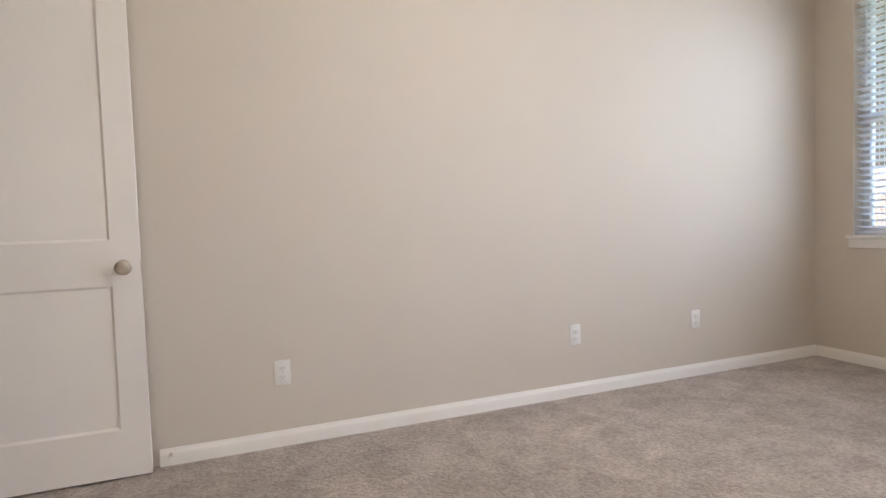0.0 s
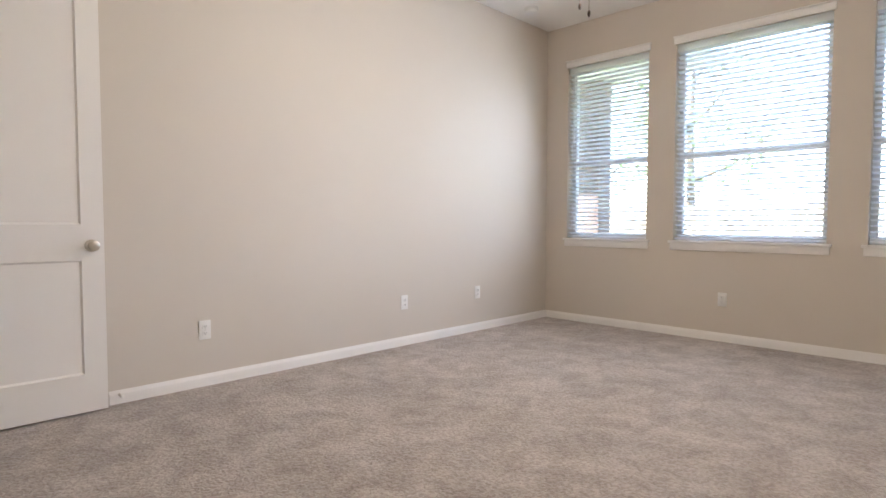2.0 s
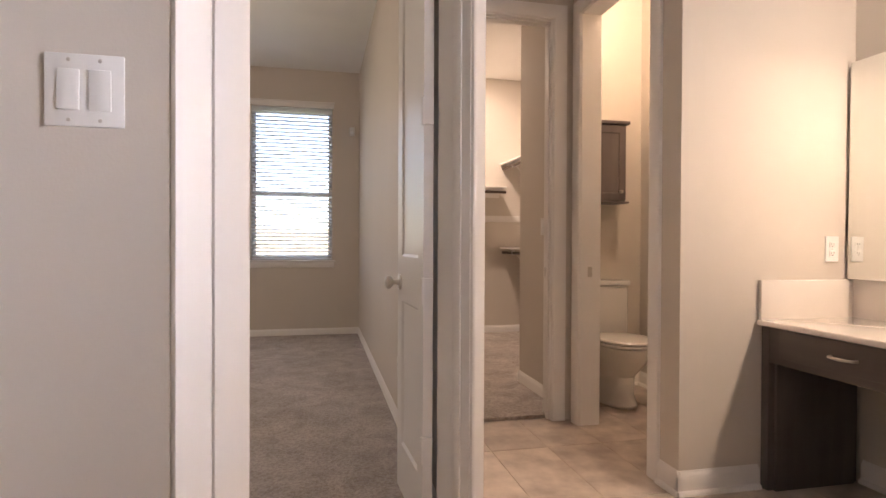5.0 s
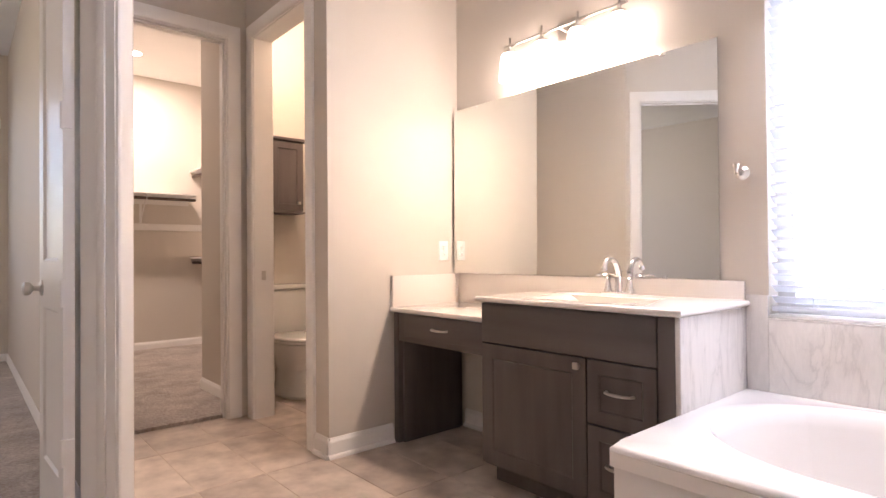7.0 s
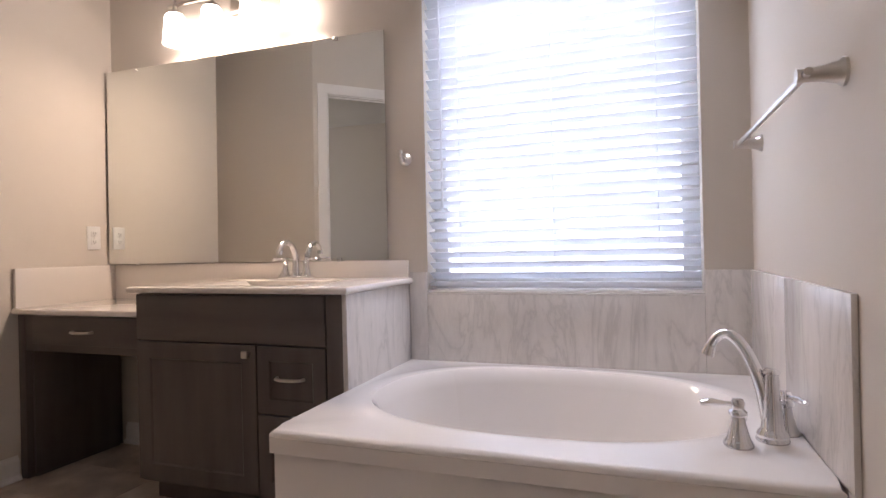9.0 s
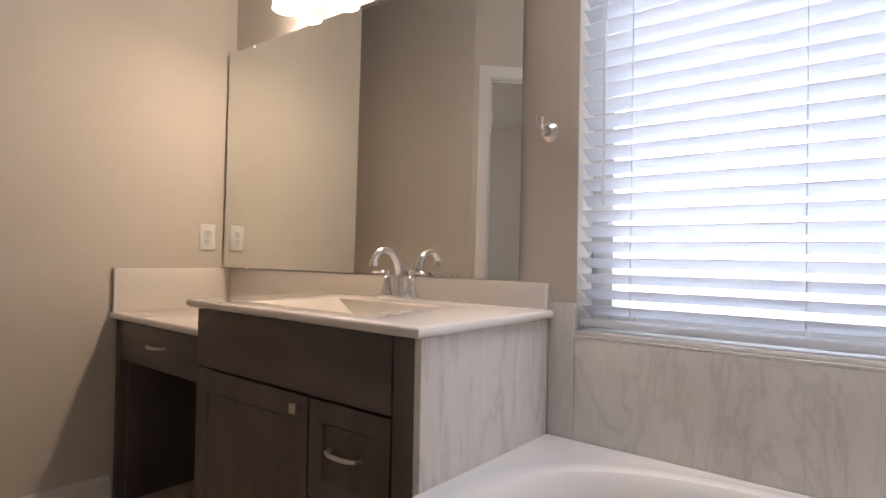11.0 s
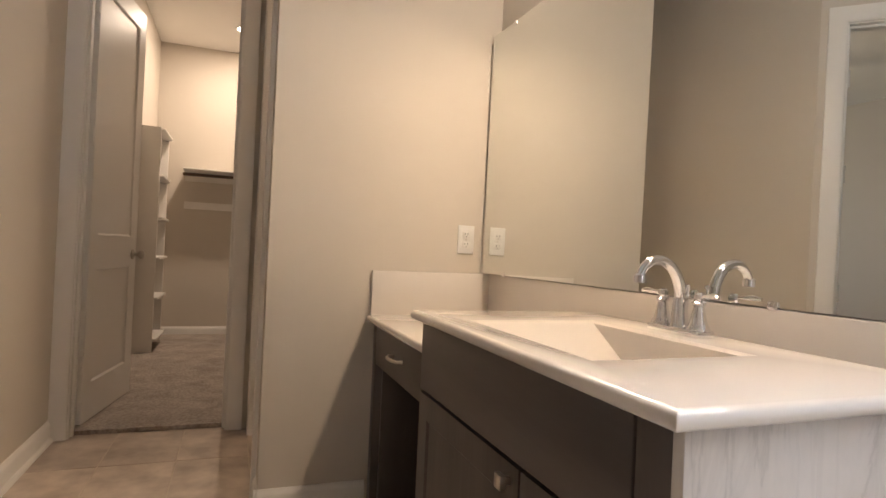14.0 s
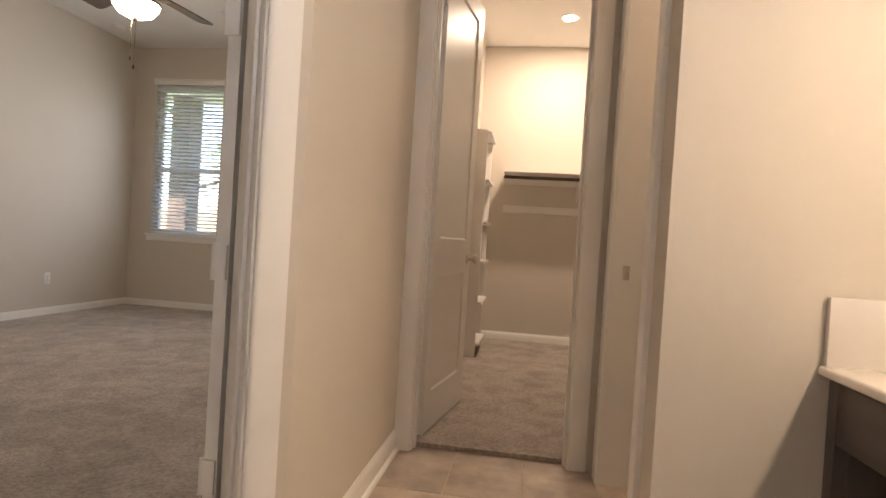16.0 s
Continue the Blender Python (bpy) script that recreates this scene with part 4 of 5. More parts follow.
part("tub_shell", bm, TUBM, tub)
part("tub_apron", box_bm(TX0, TX1 - 0.003, TY1 - 0.05, TY1 - 0.014, 0.0, DECK - 0.045, 0.003), TUBM, tub)
part("apron_end", box_bm(TX1 - 0.04, TX1 - 0.003, CAB_Y + 0.003, TY1 - 0.05, 0.0, DECK - 0.05, 0.002), TUBM, tub)
part("tub_drain", move_bm(lathe([(0, 0.006), (0.03, 0.004), (0.034, 0), (0, 0)], 20), Matrix.Translation((cx - 0.3, cy, DECK - 0.435))), CHROME, tub)

tf = thing("tub_faucet", "polished chrome deck-mounted tub filler with arched spout and lever handles", "faucet")
SPOUT, HL, HR = (-3.036, -2.03, DECK), (-2.957, -1.973, DECK), (-3.076, -2.093, DECK)
aim = Vector((0.90, -0.44, 0)).normalized()
P = Vector(SPOUT)
part("spout_foot", move_bm(lathe([(0, 0), (0.036, 0), (0.036, 0.005), (0.033, 0.011), (0.034, 0.016), (0.030, 0.024), (0.025, 0.030), (0.022, 0.06), (0.017, 0.12), (0.0145, 0.150),
                                  (0.0145, 0.154), (0.019, 0.157), (0.019, 0.163), (0.015, 0.168), (0, 0.170)], 28), Matrix.Translation(P)), CHROME, tf)
sp = arc_points(P + Vector((0, 0, 0.05)) + aim * 0.008, P + Vector((0, 0, 0.20)) + aim * 0.028, P + Vector((0, 0, 0.295)) + aim * 0.095, P + Vector((0, 0, 0.205)) + aim * 0.135, 24)
part("spout", tube(sp, [0.0165 - 0.0055 * i / 24 for i in range(25)], 18), CHROME, tf)
part("spout_tip", move_bm(lathe([(0, -0.022), (0.0165, -0.022), (0.0170, -0.016), (0.0135, 0.004), (0, 0.006)], 18), Matrix.Translation(sp[-1]) @ Matrix.Rotation(radians(-22), 4, 'Y')), CHROME, tf)
lever(tf, HL, (0.97, 0.22, 0), 1.3)
lever(tf, HR, (-0.35, 0.94, 0), 1.25)

# marble slabs round the tub
tagged(part("trim", box_bm(BW0, BW1, BATH_S + 0.0, BATH_S + 0.016, BWZ0 - 0.008, BWZ0, 0.001), MARBLE), "marble ledge edge under the bathroom window", "trim", kind="structure")

# outlets and switches


def plate(name, m, label, category, gangs=1, kind="outlet"):
    """A wall plate that faces -y of its frame."""
    th = thing(name, label, category, m, group=name + "s")
    w = 0.0365 * gangs + 0.0 if gangs == 1 else 0.0585
    cover = part("cover_plate", box_bm(-w, w, -0.006, 0.0, -0.0585, 0.0585, 0.003), PLASTIC, th)
    for g in range(gangs):
        ox = (g - (gangs - 1) / 2) * 0.046
        if kind == "outlet":
            for dz in (-0.0205, 0.0205):
                soc = part("socket", box_bm(ox - 0.0165, ox + 0.0165, -0.0085, -0.004, dz - 0.014, dz + 0.014, 0.003), PLASTIC, th)
                for sx in (-0.0065, 0.0065):
                    part("slot", box_bm(ox + sx - 0.0012, ox + sx + 0.0012, -0.0089, -0.0080, dz - 0.002, dz + 0.007), SLOT, soc, smooth=False)
                part("slot", box_bm(ox - 0.002, ox + 0.002, -0.0089, -0.0080, dz - 0.010, dz - 0.006), SLOT, soc, smooth=False)
        elif kind == "rocker":
            part("rocker", move_bm(box_bm(ox - 0.0165, ox + 0.0165, -0.0095, -0.003, -0.033, 0.033, 0.002), Matrix.Rotation(radians(3 if g else -3), 4, 'X')), PLASTIC, th)
    for dz in ((0,) if kind == "outlet" else (-0.048, 0.048)):
        for g in range(gangs):
            ox = (g - (gangs - 1) / 2) * 0.046
            part("screw", move_bm(lathe([(0, 0.0068), (0.003, 0.0064), (0.0035, 0.0055), (0, 0.0055)], 10), Matrix.Translation((ox, 0, dz)) @ Matrix.Rotation(radians(90), 4, 'X')), NICKEL, th)
    return th


FACE_W = Matrix.Rotation(radians(-90), 4, 'Z')
FACE_N = Matrix.Rotation(radians(180), 4, 'Z')
for ox, oz in ((0.652, 0.378), (2.282, 0.386), (3.187, 0.391)):
    plate("outlet", Matrix.Translation((ox, 3.2, oz)), "white duplex outlet low on the beige wall", "outlet")
plate("outlet", Matrix.Translation((4.3, 1.405, 0.39)) @ FACE_W, "white duplex outlet under the bedroom windows", "outlet")
plate("outlet", Matrix.Translation((VAN_X, -2.62, 1.063)) @ FACE_W, "white duplex outlet on the wall above the desk top", "outlet")
plate("outlet", Matrix.Translation((0.94, BED_S, 0.36)) @ FACE_N, "white duplex outlet low on the wall behind the open door", "outlet")
plate("light_switch", Matrix.Translation((SWITCH_X, 0.045, 1.323)) @ FACE_W, "white double rocker switch plate, one switch pressed", "light switch", gangs=2, kind="rocker")
plate("light_switch", Matrix.Translation((1.36, HALL_S, 1.2)) @ FACE_N, "white rocker switch inside the closet", "light switch", gangs=1, kind="rocker")

# ---- toilet room ----
to = thing("toilet", "white porcelain toilet with closed seat and lid", "toilet", Matrix.Diagonal((1, 1, 1.06, 1)))
ty = -2.31
TS0 = -0.18


def oval(x0, x1, half, n=28, e=2.2):
    """An outline, blunt at x1 and rounded at x0."""
    mx, rx = (x0 + x1) / 2, (x1 - x0) / 2
    out = []
    for i in range(n):
        t = 2 * math.pi * i / n
        c, s = math.cos(t), math.sin(t)
        k = (abs(c) ** e + abs(s) ** e) ** (-1 / e)
        out.append((TS0 + mx + rx * k * c, ty + half * k * s * (1.0 if c > 0 else 0.96)))
    return out


def loft(sections):
    bm = bmesh.new()
    rs = [[bm.verts.new((x, y, z)) for x, y in o] for o, z in sections]
    for a, b in zip(rs, rs[1:]):
        for i in range(len(a)):
            j = (i + 1) % len(a)
            bm.faces.new((a[i], a[j], b[j], b[i]))
    bm.faces.new(rs[0][::-1])
    bm.faces.new(rs[-1])
    return bm


part("bowl", loft([(oval(1.20, 1.66, 0.115), 0.0), (oval(1.19, 1.66, 0.12), 0.02), (oval(1.22, 1.62, 0.10), 0.08), (oval(1.22, 1.60, 0.105), 0.19), (oval(1.13, 1.58, 0.15), 0.28), (oval(1.08, 1.60, 0.18), 0.35), (oval(1.07, 1.60, 0.185), 0.385), (oval(1.09, 1.58, 0.17), 0.39)]), PORCELAIN, to)
part("seat", loft([(oval(1.065, 1.53, 0.19), 0.392), (oval(1.06, 1.53, 0.193), 0.400), (oval(1.065, 1.53, 0.19), 0.410)]), PORCELAIN, to)
part("lid", loft([(oval(1.062, 1.53, 0.191), 0.414), (oval(1.058, 1.53, 0.194), 0.422), (oval(1.07, 1.52, 0.185), 0.432), (oval(1.14, 1.47, 0.14), 0.436)]), PORCELAIN, to)
part("tank", box_bm(1.585 + TS0, 1.785 + TS0, ty - 0.215, ty + 0.215, 0.385, 0.735, 0.025, 3), PORCELAIN, to)
part("tank_lid", box_bm(1.575 + TS0, 1.79 + TS0, ty - 0.225, ty + 0.225, 0.737, 0.772, 0.010, 3), PORCELAIN, to)
part("flush_lever", tube([(1.583 + TS0, ty + 0.16, 0.68), (1.565 + TS0, ty + 0.16, 0.68), (1.562 + TS0, ty + 0.10, 0.675)], [0.008, 0.006, 0.005], 10), CHROME, to)
tc = thing("wall_cabinet", "dark espresso stained wall cabinet hung above the toilet", "cabinet", Matrix.Translation((-0.18, -0.235, 0)))
part("cabinet_body", box_bm(1.62, 1.798, -2.27, -1.73, 1.39, 1.95, 0.002), CABINET, tc)
part("crown", box_bm(1.588, 1.798, -2.295, -1.705, 1.95, 1.975, 0.006), RAILWOOD, tc)
part("base_moulding", box_bm(1.592, 1.798, -2.29, -1.71, 1.378, 1.392, 0.004), RAILWOOD, tc)
for y0, y1 in ((-2.265, -2.003), (-1.997, -1.735)):
    w = y1 - y0
    dm = Matrix.Translation((1.61, y1, 1.40)) @ Matrix.Rotation(radians(-90), 4, 'Z')
    cd = part("cabinet_door", panel_slab(w, 0.54, 0.018, [(0.05, w - 0.05, 0.05, 0.49)], depth=0.006, slope=0.006), CABINET, tc, m=dm)
    part("square_knob", box_bm((w - 0.04 if y0 < -2.1 else 0.04) - 0.011, (w - 0.04 if y0 < -2.1 else 0.04) + 0.011, -0.03, -0.009, 0.05, 0.072, 0.002), NICKEL, cd)

# ---- closet ----


def shelf_run(label, x0, x1, y0, y1, z, wall_side):
    """A closet shelf with cleat, hanging rod and brackets; wall_side is 'x' or 'y' for the wall it hangs on."""
    sh = thing("closet_shelf", label, "shelf", group="closet shelves")
    part("shelf_board", box_bm(x0, x1, y0, y1, z, z + 0.019, 0.002), SHELFW, sh)
    if wall_side == 'x':
        part("cleat", box_bm(x1 - 0.018, x1, y0, y1, z - 0.09, z, 0.002), SHELFW, sh)
        part("rod", tube([(x0 + 0.04, y0, z - 0.045), (x0 + 0.04, y1, z - 0.045)], 0.016, 14), RODM, sh)
        spots = [y0 + 0.5 + 0.78 * i for i in range(int((y1 - y0) / 0.78))]
        for s in spots:
            part("bracket", join_bm(tube([(x0 + 0.02, s, z - 0.005), (x1 - 0.006, s, z - 0.28)], 0.007, 8), box_bm(x1 - 0.006, x1, s - 0.012, s + 0.012, z - 0.30, z), box_bm(x0 + 0.01, x1, s - 0.012, s + 0.012, z - 0.006, z), box_bm(x0 + 0.022, x0 + 0.06, s - 0.004, s + 0.004, z - 0.07, z)), SHELFW, sh)
    else:
        part("cleat", box_bm(x0, x1, y0, y0 + 0.018, z - 0.09, z, 0.002), SHELFW, sh)
        part("rod", tube([(x0, y1 - 0.04, z - 0.045), (x1, y1 - 0.04, z - 0.045)], 0.016, 14), RODM, sh)
        for s in [x0 + 0.35 + 0.8 * i for i in range(int((x1 - x0) / 0.8) + 1)]:
            part("bracket", join_bm(tube([(s, y1 - 0.02, z - 0.005), (s, y0 + 0.006, z - 0.28)], 0.007, 8), box_bm(s - 0.012, s + 0.012, y0, y0 + 0.006, z - 0.30, z), box_bm(s - 0.012, s + 0.012, y0, y1 - 0.01, z - 0.006, z), box_bm(s - 0.004, s + 0.004, y1 - 0.06, y1 - 0.022, z - 0.07, z)), SHELFW, sh)
    return sh


shelf_run("white closet shelf with dark hanging rod along the back wall", CLO_BACK - 0.31, CLO_BACK - 0.001, BATH_S + 0.32, -1.19, 1.72, 'x')
shelf_run("white upper closet shelf with dark hanging rod", 1.83, CLO_BACK - 0.01, BATH_S + 0.001, BATH_S + 0.305, 2.02, 'y')
shelf_run("white lower closet shelf with dark hanging rod", 1.83, CLO_BACK - 0.01, BATH_S + 0.001, BATH_S + 0.305, 1.02, 'y')
for zc in (1.34,):
    tagged(part("wall_cleat", box_bm(CLO_BACK - 0.018, CLO_BACK - 0.001, BATH_S + 0.02, -1.19, zc, zc + 0.075, 0.002), SHELFW), "white painted shelf cleat on the closet's back wall", "cleat", group="wall cleats")
tw = thing("shelf_tower", "white open closet shelf tower with empty shelves", "shelf")
for x in (3.10, 3.68):
    part("side_board", box_bm(x, x + 0.019, HALL_N - 0.17, HALL_N - 0.001, 0.022, 1.98, 0.002), SHELFW, tw)
part("back_board", box_bm(3.12, 3.68, HALL_N - 0.009, HALL_N - 0.002, 0.022, 1.98), SHELFW, tw)
for z in (0.12, 0.48, 0.83, 1.18, 1.55, 1.955):
    part("shelf_board", box_bm(3.119, 3.68, HALL_N - 0.20, HALL_N - 0.01, z, z + 0.019, 0.002), SHELFW, tw)
dl = thing("downlight", "lit round recessed ceiling downlight in the closet", "ceiling light", Matrix.Translation((3.41, -1.71, H)))
part("downlight_trim", lathe([(0.062, -0.002), (0.085, -0.005), (0.088, -0.0015), (0.088, 0.0), (0.062, 0.0)], 28), PLASTIC, dl)
dlens = part("downlight_lens", lathe([(0, -0.006), (0.05, -0.005), (0.062, -0.003), (0.062, 0.0), (0, 0.0)], 28), LENSGLOW, dl)
dlens.visible_shadow = False

# ---- the bedroom ----
fan = thing("ceiling_fan", "bronze five-blade ceiling fan with lit frosted glass bowl", "ceiling fan", Matrix.Translation((1.65, 1.17, 0)))
part("canopy", lathe([(0, H - 0.001), (0.075, H - 0.001), (0.072, H - 0.03), (0.045, H - 0.06), (0.018, H - 0.075), (0, H - 0.075)]), BRONZE, fan)
part("downrod", tube([(0, 0, H - 0.07), (0, 0, 2.66)], 0.012, 12), BRONZE, fan)
part("motor_housing", lathe([(0, 2.685), (0.04, 2.68), (0.10, 2.655), (0.125, 2.62), (0.128, 2.57), (0.11, 2.545), (0.075, 2.535), (0.07, 2.50), (0.085, 2.485), (0.085, 2.455), (0.06, 2.44), (0, 2.44)], 32), BRONZE, fan)
bowl = part("light_bowl", lathe([(0.062, 2.455), (0.135, 2.45), (0.145, 2.44), (0.138, 2.41), (0.11, 2.37), (0.06, 2.345), (0.015, 2.337), (0, 2.336)], 32), BOWLGLASS, fan, "lit frosted glass bowl")
bowl.visible_shadow = False
part("bowl_rim", lathe([(0.145, 2.452), (0.15, 2.448), (0.15, 2.436), (0.145, 2.432)], 32), BRONZE, fan)
part("finial", lathe([(0, 2.340), (0.016, 2.337), (0.014, 2.325), (0.006, 2.318), (0, 2.316)], 16), BRONZE, fan)
for i in range(5):
    a = radians(72 * i - 8)
    k = Matrix.Rotation(a, 4, 'Z')
    arm = part("blade_iron", move_bm(join_bm(box_bm(0.10, 0.20, -0.022, 0.022, 2.545, 2.553, 0.003), box_bm(0.18, 0.27, -0.045, 0.045, 2.548, 2.554, 0.003)), k), BRONZE, fan)
    out = [(0.20, -0.055), (0.26, -0.062), (0.60, -0.074), (0.655, -0.066), (0.67, -0.05), (0.67, 0.05), (0.655, 0.066), (0.60, 0.074), (0.26, 0.062), (0.20, 0.055)]
    part("blade", move_bm(move_bm(prism(out, -0.004, 0.004), Matrix.Rotation(radians(11), 4, 'X')), k @ Matrix.Translation((0, 0, 2.558))), WALNUT, fan, "dark brown wooden fan blade")
for px, py, ln in ((0.03, 0.04, 0.34), (-0.035, -0.03, 0.43)):
    part("pull_chain", tube([(px, py, 2.45), (px * 1.6, py * 1.6, 2.34), (px * 1.6, py * 1.6, 2.45 - ln)], 0.0016, 6), BRONZE, fan)
    part("chain_fob", move_bm(lathe([(0, 0), (0.006, -0.006), (0.007, -0.022), (0.004, -0.032), (0, -0.034)], 10), Matrix.Translation((px * 1.6, py * 1.6, 2.45 - ln))), WALNUT, fan)
ds = thing("door_stopper", "small white-tipped spring door stopper on the baseboard", "door stopper", Matrix.Translation((0.165, 3.186, 0.085)))
coil = [(0.006 * math.cos(1.2 * i), -0.004 - 0.0011 * i, 0.006 * math.sin(1.2 * i)) for i in range(52)]
part("spring", tube(coil, 0.0014, 6), NICKEL, ds)
part("rubber_tip", move_bm(lathe([(0, 0), (0.008, 0), (0.008, 0.010), (0.006, 0.013), (0, 0.013)], 14), Matrix.Translation((0, -0.060, 0)) @ Matrix.Rotation(radians(90), 4, 'X')), PLASTIC, ds)
sd = thing("smoke_detector", "round white smoke detector on the ceiling", "smoke detector", Matrix.Translation((3.64, 2.94, H)))
part("detector_body", lathe([(0, -0.04), (0.045, -0.038), (0.058, -0.028), (0.062, -0.008), (0.068, -0.006), (0.068, 0.0), (0, 0.0)], 28), PLASTIC, sd)
vt = thing("ceiling_vent", "white louvred ceiling air vent", "vent", Matrix.Translation((3.375, 1.37, H)))
for x0, x1, y0, y1 in ((-0.10, 0.10, -0.19, -0.165), (-0.10, 0.10, 0.165, 0.19), (-0.10, -0.075, -0.165, 0.165), (0.075, 0.10, -0.165, 0.165), (-0.075, 0.075, -0.006, 0.006)):
    part("vent_frame", box_bm(x0, x1, y0, y1, -0.010, 0.0, 0.002), PLASTIC, vt)
# near-black sheet over the slats stands for the shaded duct
part("vent_shade_sheet", box_bm(-0.075, 0.075, -0.165, 0.165, -0.001, 0.0), GAPSHADE, vt, smooth=False)
for i in range(9):
    x = -0.066 + 0.0165 * i
    part("vent_slat", move_bm(box_bm(-0.007, 0.007, -0.165, 0.165, -0.0006, 0.0006), Matrix.Translation((x, 0, -0.006)) @ Matrix.Rotation(radians(38), 4, 'Y')), PLASTIC, vt, smooth=False)
ms = thing("motion_sensor", "small white motion sensor in the wall corner", "sensor", Matrix.Translation((4.3, -0.69, 2.365)))
part("sensor_body", box_bm(-0.042, 0.0, -0.03, 0.03, -0.05, 0.05, 0.01, 3), PLASTIC, ms)
part("sensor_lens", box_bm(-0.045, -0.04, -0.02, 0.02, -0.035, 0.0, 0.002), SLAT, ms)

# ---- outdoors ----
tagged(part("ground", box_bm(-60, 90, -80, 80, -0.62, -0.32), GRASS, smooth=False), "green lawn reaching away from the house", "lawn", kind="structure")
tagged(part("pavement", box_bm(4.47, 7.6, 1.0, 6.5, -0.32, -0.12), CONCRETE, smooth=False), "concrete patio slab outside the bedroom", "patio", kind="structure")
post = thing("patio_post", "dark brick patio column with pale upper post", "column")
part("brick_column", box_bm(5.35, 5.65, 3.18, 3.46, -0.12, 2.75, 0.01), BRICK, post)
part("beam", box_bm(5.3, 5.8, 1.9, 6.5, 2.75, 3.05, 0.01), TRIM, post)
roof = tagged(part("patio_roof", box_bm(4.47, 5.95, 1.85, 6.5, 3.05, 3.13), TRIM, smooth=False), "white boarded patio roof soffit", "roof")
fence = thing("fence", "brown wooden board fence at the garden's edge", "fence")
bd = None
for i in range(150):
    y = -13 + 0.19 * i
    if bd is None:
        bd = part("fence_board", box_bm(0, 0.02, -0.09, 0.09, 0, 1.75), FENCE, fence, m=Matrix.Translation((13.0, y, -0.32)), smooth=False)
    else:
        o = new("fence_board", bd.data)
        o.parent = fence
        o.matrix_basis = Matrix.Translation((13.0 + random.uniform(-0.008, 0.008), y, -0.32 + random.uniform(-0.02, 0.01)))
for i in range(60):
    o = new("fence_board", bd.data)
    o.parent = fence
    o.matrix_basis = Matrix.Translation((-8 + 0.19 * i, -7.5, -0.32 + random.uniform(-0.02, 0.01))) @ Matrix.Rotation(radians(90), 4, 'Z')


def tree(x, y, h, spread, seed):
    rnd = random.Random(seed)
    tr = thing("tree", "leafy green garden tree beyond the fence", "tree", Matrix.Translation((x, y, -0.35)), group="garden trees")
    trunk = tube([(0, 0, 0), (0.05, 0.03, h * 0.25), (-0.03, 0.06, h * 0.5), (0.04, 0, h * 0.8)], [0.16, 0.12, 0.09, 0.03], 10)
    limbs = []
    for i in range(7):
        a, z = rnd.uniform(0, 6.28), h * rnd.uniform(0.3, 0.7)
        l = spread * rnd.uniform(0.5, 0.9)
        limbs.append(tube([(0, 0, z), (l * 0.5 * math.cos(a), l * 0.5 * math.sin(a), z + 0.2 * l), (l * math.cos(a), l * math.sin(a), z + 0.5 * l)], [0.06, 0.04, 0.012], 7))
    part("trunk", join_bm(trunk, *limbs), BARK, tr)
    verts, faces = [], []
    for c in range(60):
        a, rr = rnd.uniform(0, 6.28), spread * math.sqrt(rnd.random()) * rnd.uniform(0.75, 1.1)
        zz = h * rnd.uniform(0.32, 1.0)
        rr *= 1.0 - 0.55 * max(0, (zz / h - 0.6) / 0.4)
        ctr = Vector((rr * math.cos(a), rr * math.sin(a), zz))
        for k in range(26):
            p = ctr + Vector((rnd.gauss(0, 0.25), rnd.gauss(0, 0.25), rnd.gauss(0, 0.2)))
            d1 = Vector((rnd.gauss(0, 1), rnd.gauss(0, 1), rnd.gauss(0, 0.6))).normalized()
            d2 = d1.cross(Vector((rnd.gauss(0, 1), rnd.gauss(0, 1), rnd.gauss(0, 1)))).normalized()
            s = rnd.uniform(0.06, 0.13)
            b = len(verts)
            verts += [p - d1 * s, p + d2 * s * 0.45, p + d1 * s, p - d2 * s * 0.45]
            faces.append((b, b + 1, b + 2, b + 3))
    me = bpy.data.meshes.new("crown")
    me.from_pydata(verts, [], faces)
    me.materials.append(LEAF)
    o = new("crown", me)
    o.parent = tr


for i, (x, y, h, s) in enumerate(((15, 5.8, 7.5, 2.6), (16, 10, 8, 3.0), (15.5, -4.5, 7, 2.6), (-2.5, -10.5, 6.5, 2.5), (1.5, -11, 7, 2.6), (-6, -11, 6, 2.4))):
    tree(x, y, h, s, 11 + i)

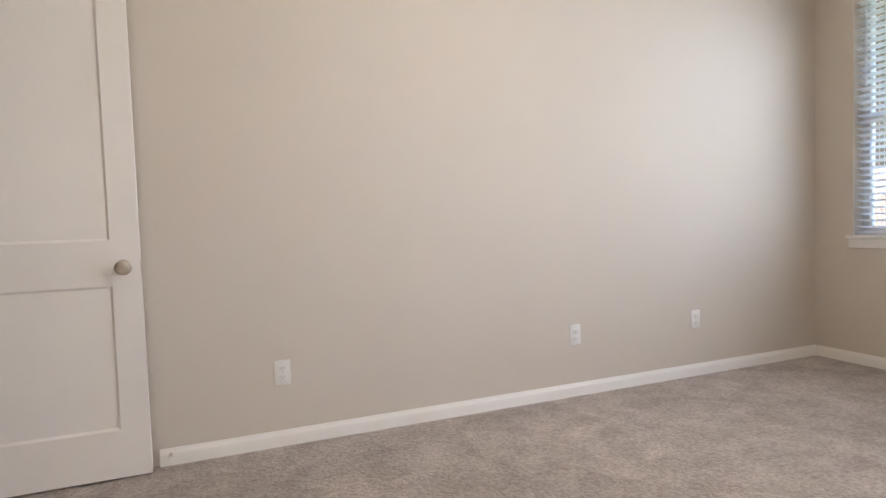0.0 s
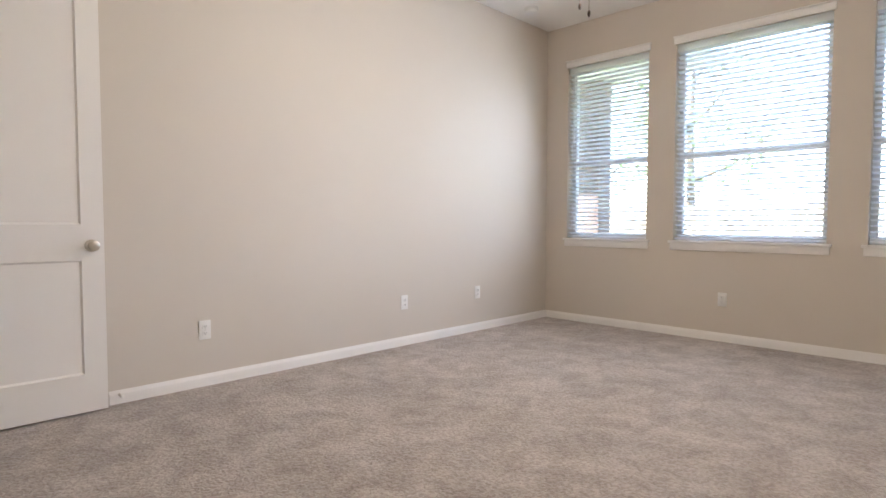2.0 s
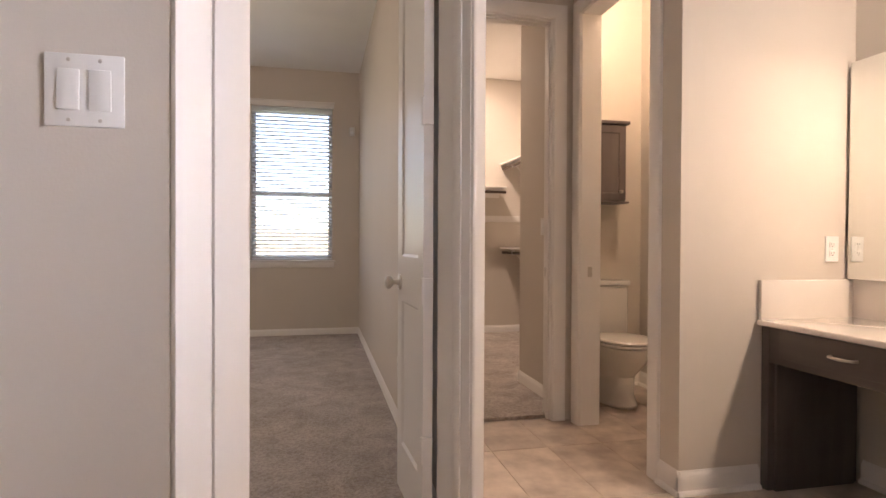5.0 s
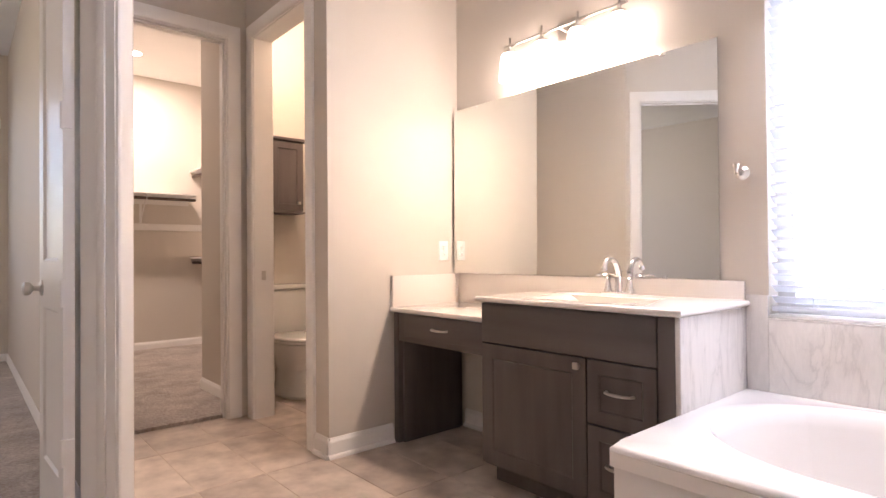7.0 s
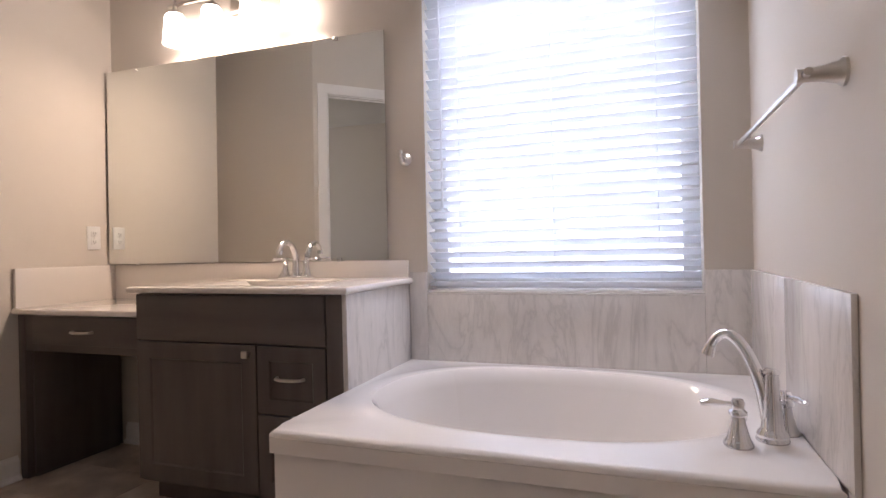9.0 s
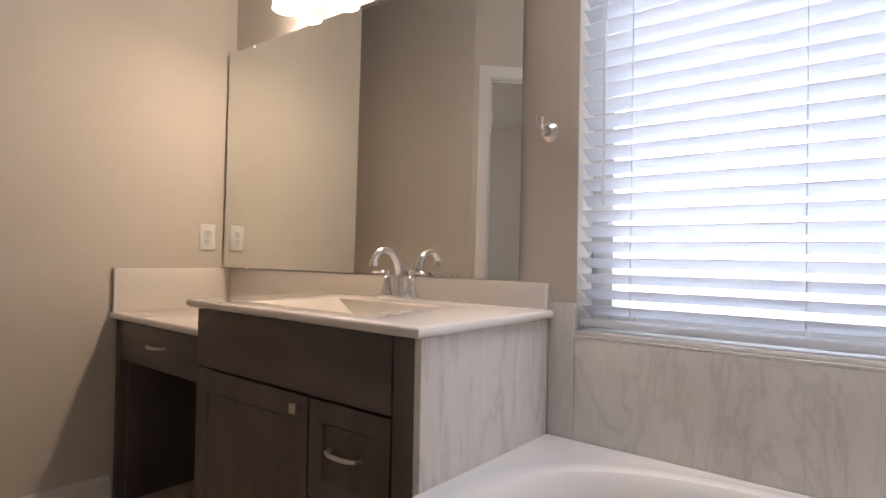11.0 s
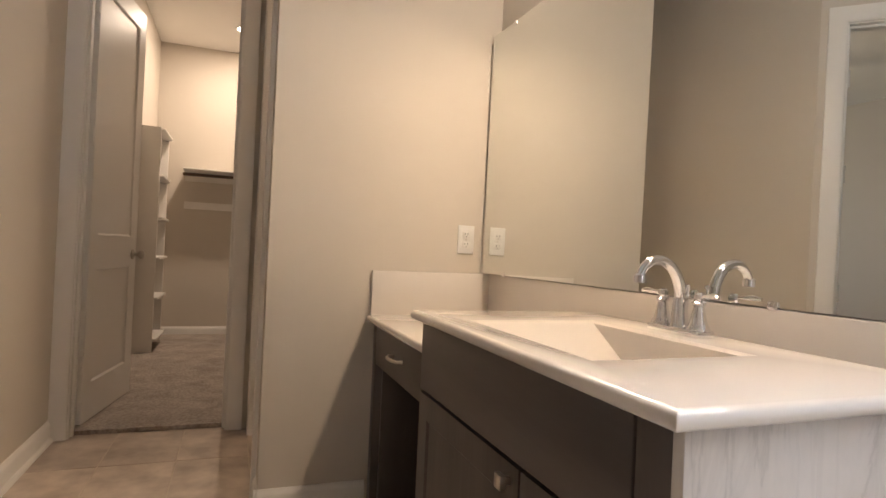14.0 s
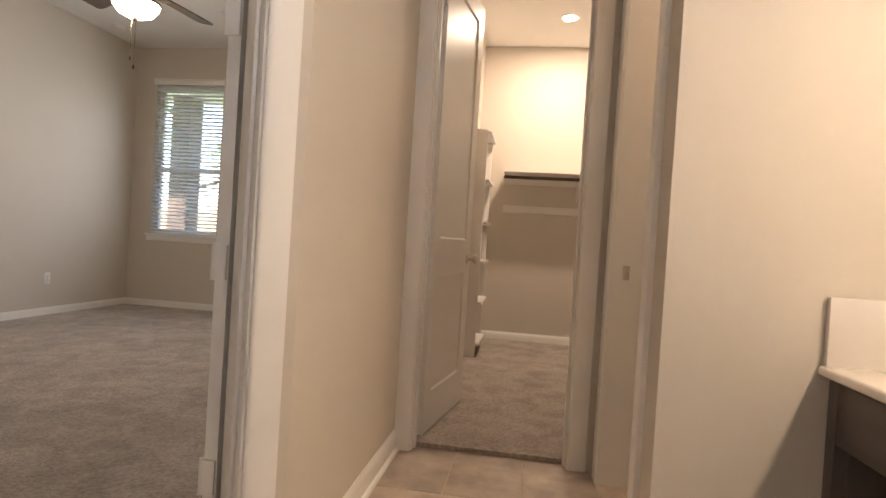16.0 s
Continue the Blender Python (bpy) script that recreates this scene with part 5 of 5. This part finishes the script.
# ---- marble slabs and floor tiles ----
wm = tagged(new("wall_marble"), "grey-veined white marble slabs round the tub", "wall tiles", kind="structure")
E0 = 0.012
for x0, x1, z0, z1 in ((-1.829, BW1, DECK, 0.872), (BW1, BW0, DECK, BWZ0 - 0.008), (BW0, BATH_W + 0.0005, DECK, 0.872)):
    part("marble_slab", box_bm(x0 - 0.0005, x1 + 0.0005, BATH_S + 0.0008, BATH_S + E0, z0, z1, 0.0015), MARBLE, wm)
for y0, y1 in ((BATH_S + E0, -2.25), (-2.248, -1.74)):
    part("marble_slab", box_bm(BATH_W + 0.0008, BATH_W + E0, y0, y1, DECK, 0.872, 0.0015), MARBLE, wm)
part("marble_slab", box_bm(BATH_W + 0.0008, BATH_W + E0, -1.774, -1.74, 0.0, DECK - 0.001, 0.0015), MARBLE, wm)

ft = tagged(part("floor_bath", box_bm(BATH_W, TOI_E, BATH_S, 1.6, -0.0139, -0.0025), GROUT, smooth=False), "mottled brown-beige ceramic floor tiles with pale grout", "tiled floor", kind="structure")
tile0 = None
TW, TL = 0.3125, 0.62
for iy in range(-5, 10):
    yc = -1.20 + TW * (iy + 0.5)
    for ix in range(-6, 4):
        xc = 0.50 + TL * (ix + 0.5)
        if xc + TL / 2 < BATH_W or xc - TL / 2 > TOI_E or yc + TW / 2 < BATH_S or yc - TW / 2 > 1.6:
            continue
        if (xc - TL / 2 > 0.0 and yc > -0.75) or (xc - TL / 2 > CLO_X + 0.05 and yc > -1.8) or (xc - TL / 2 > -1.2 and yc - TW / 2 > 0.0):
            continue
        if tile0 is None:
            b = box_bm(-TL / 2 + 0.0022, TL / 2 - 0.0022, -TW / 2 + 0.0022, TW / 2 - 0.0022, -0.010, 0.0, 0.0015, 1)
            tile0 = part("tile", b, TILE, ft, m=Matrix.Translation((xc, yc, 0)), smooth=False)
        else:
            o = new("tile", tile0.data)
            o.parent = ft
            o.matrix_basis = Matrix.Translation((xc, yc, 0)) @ Matrix.Rotation(random.choice((0, math.pi)), 4, 'Z')
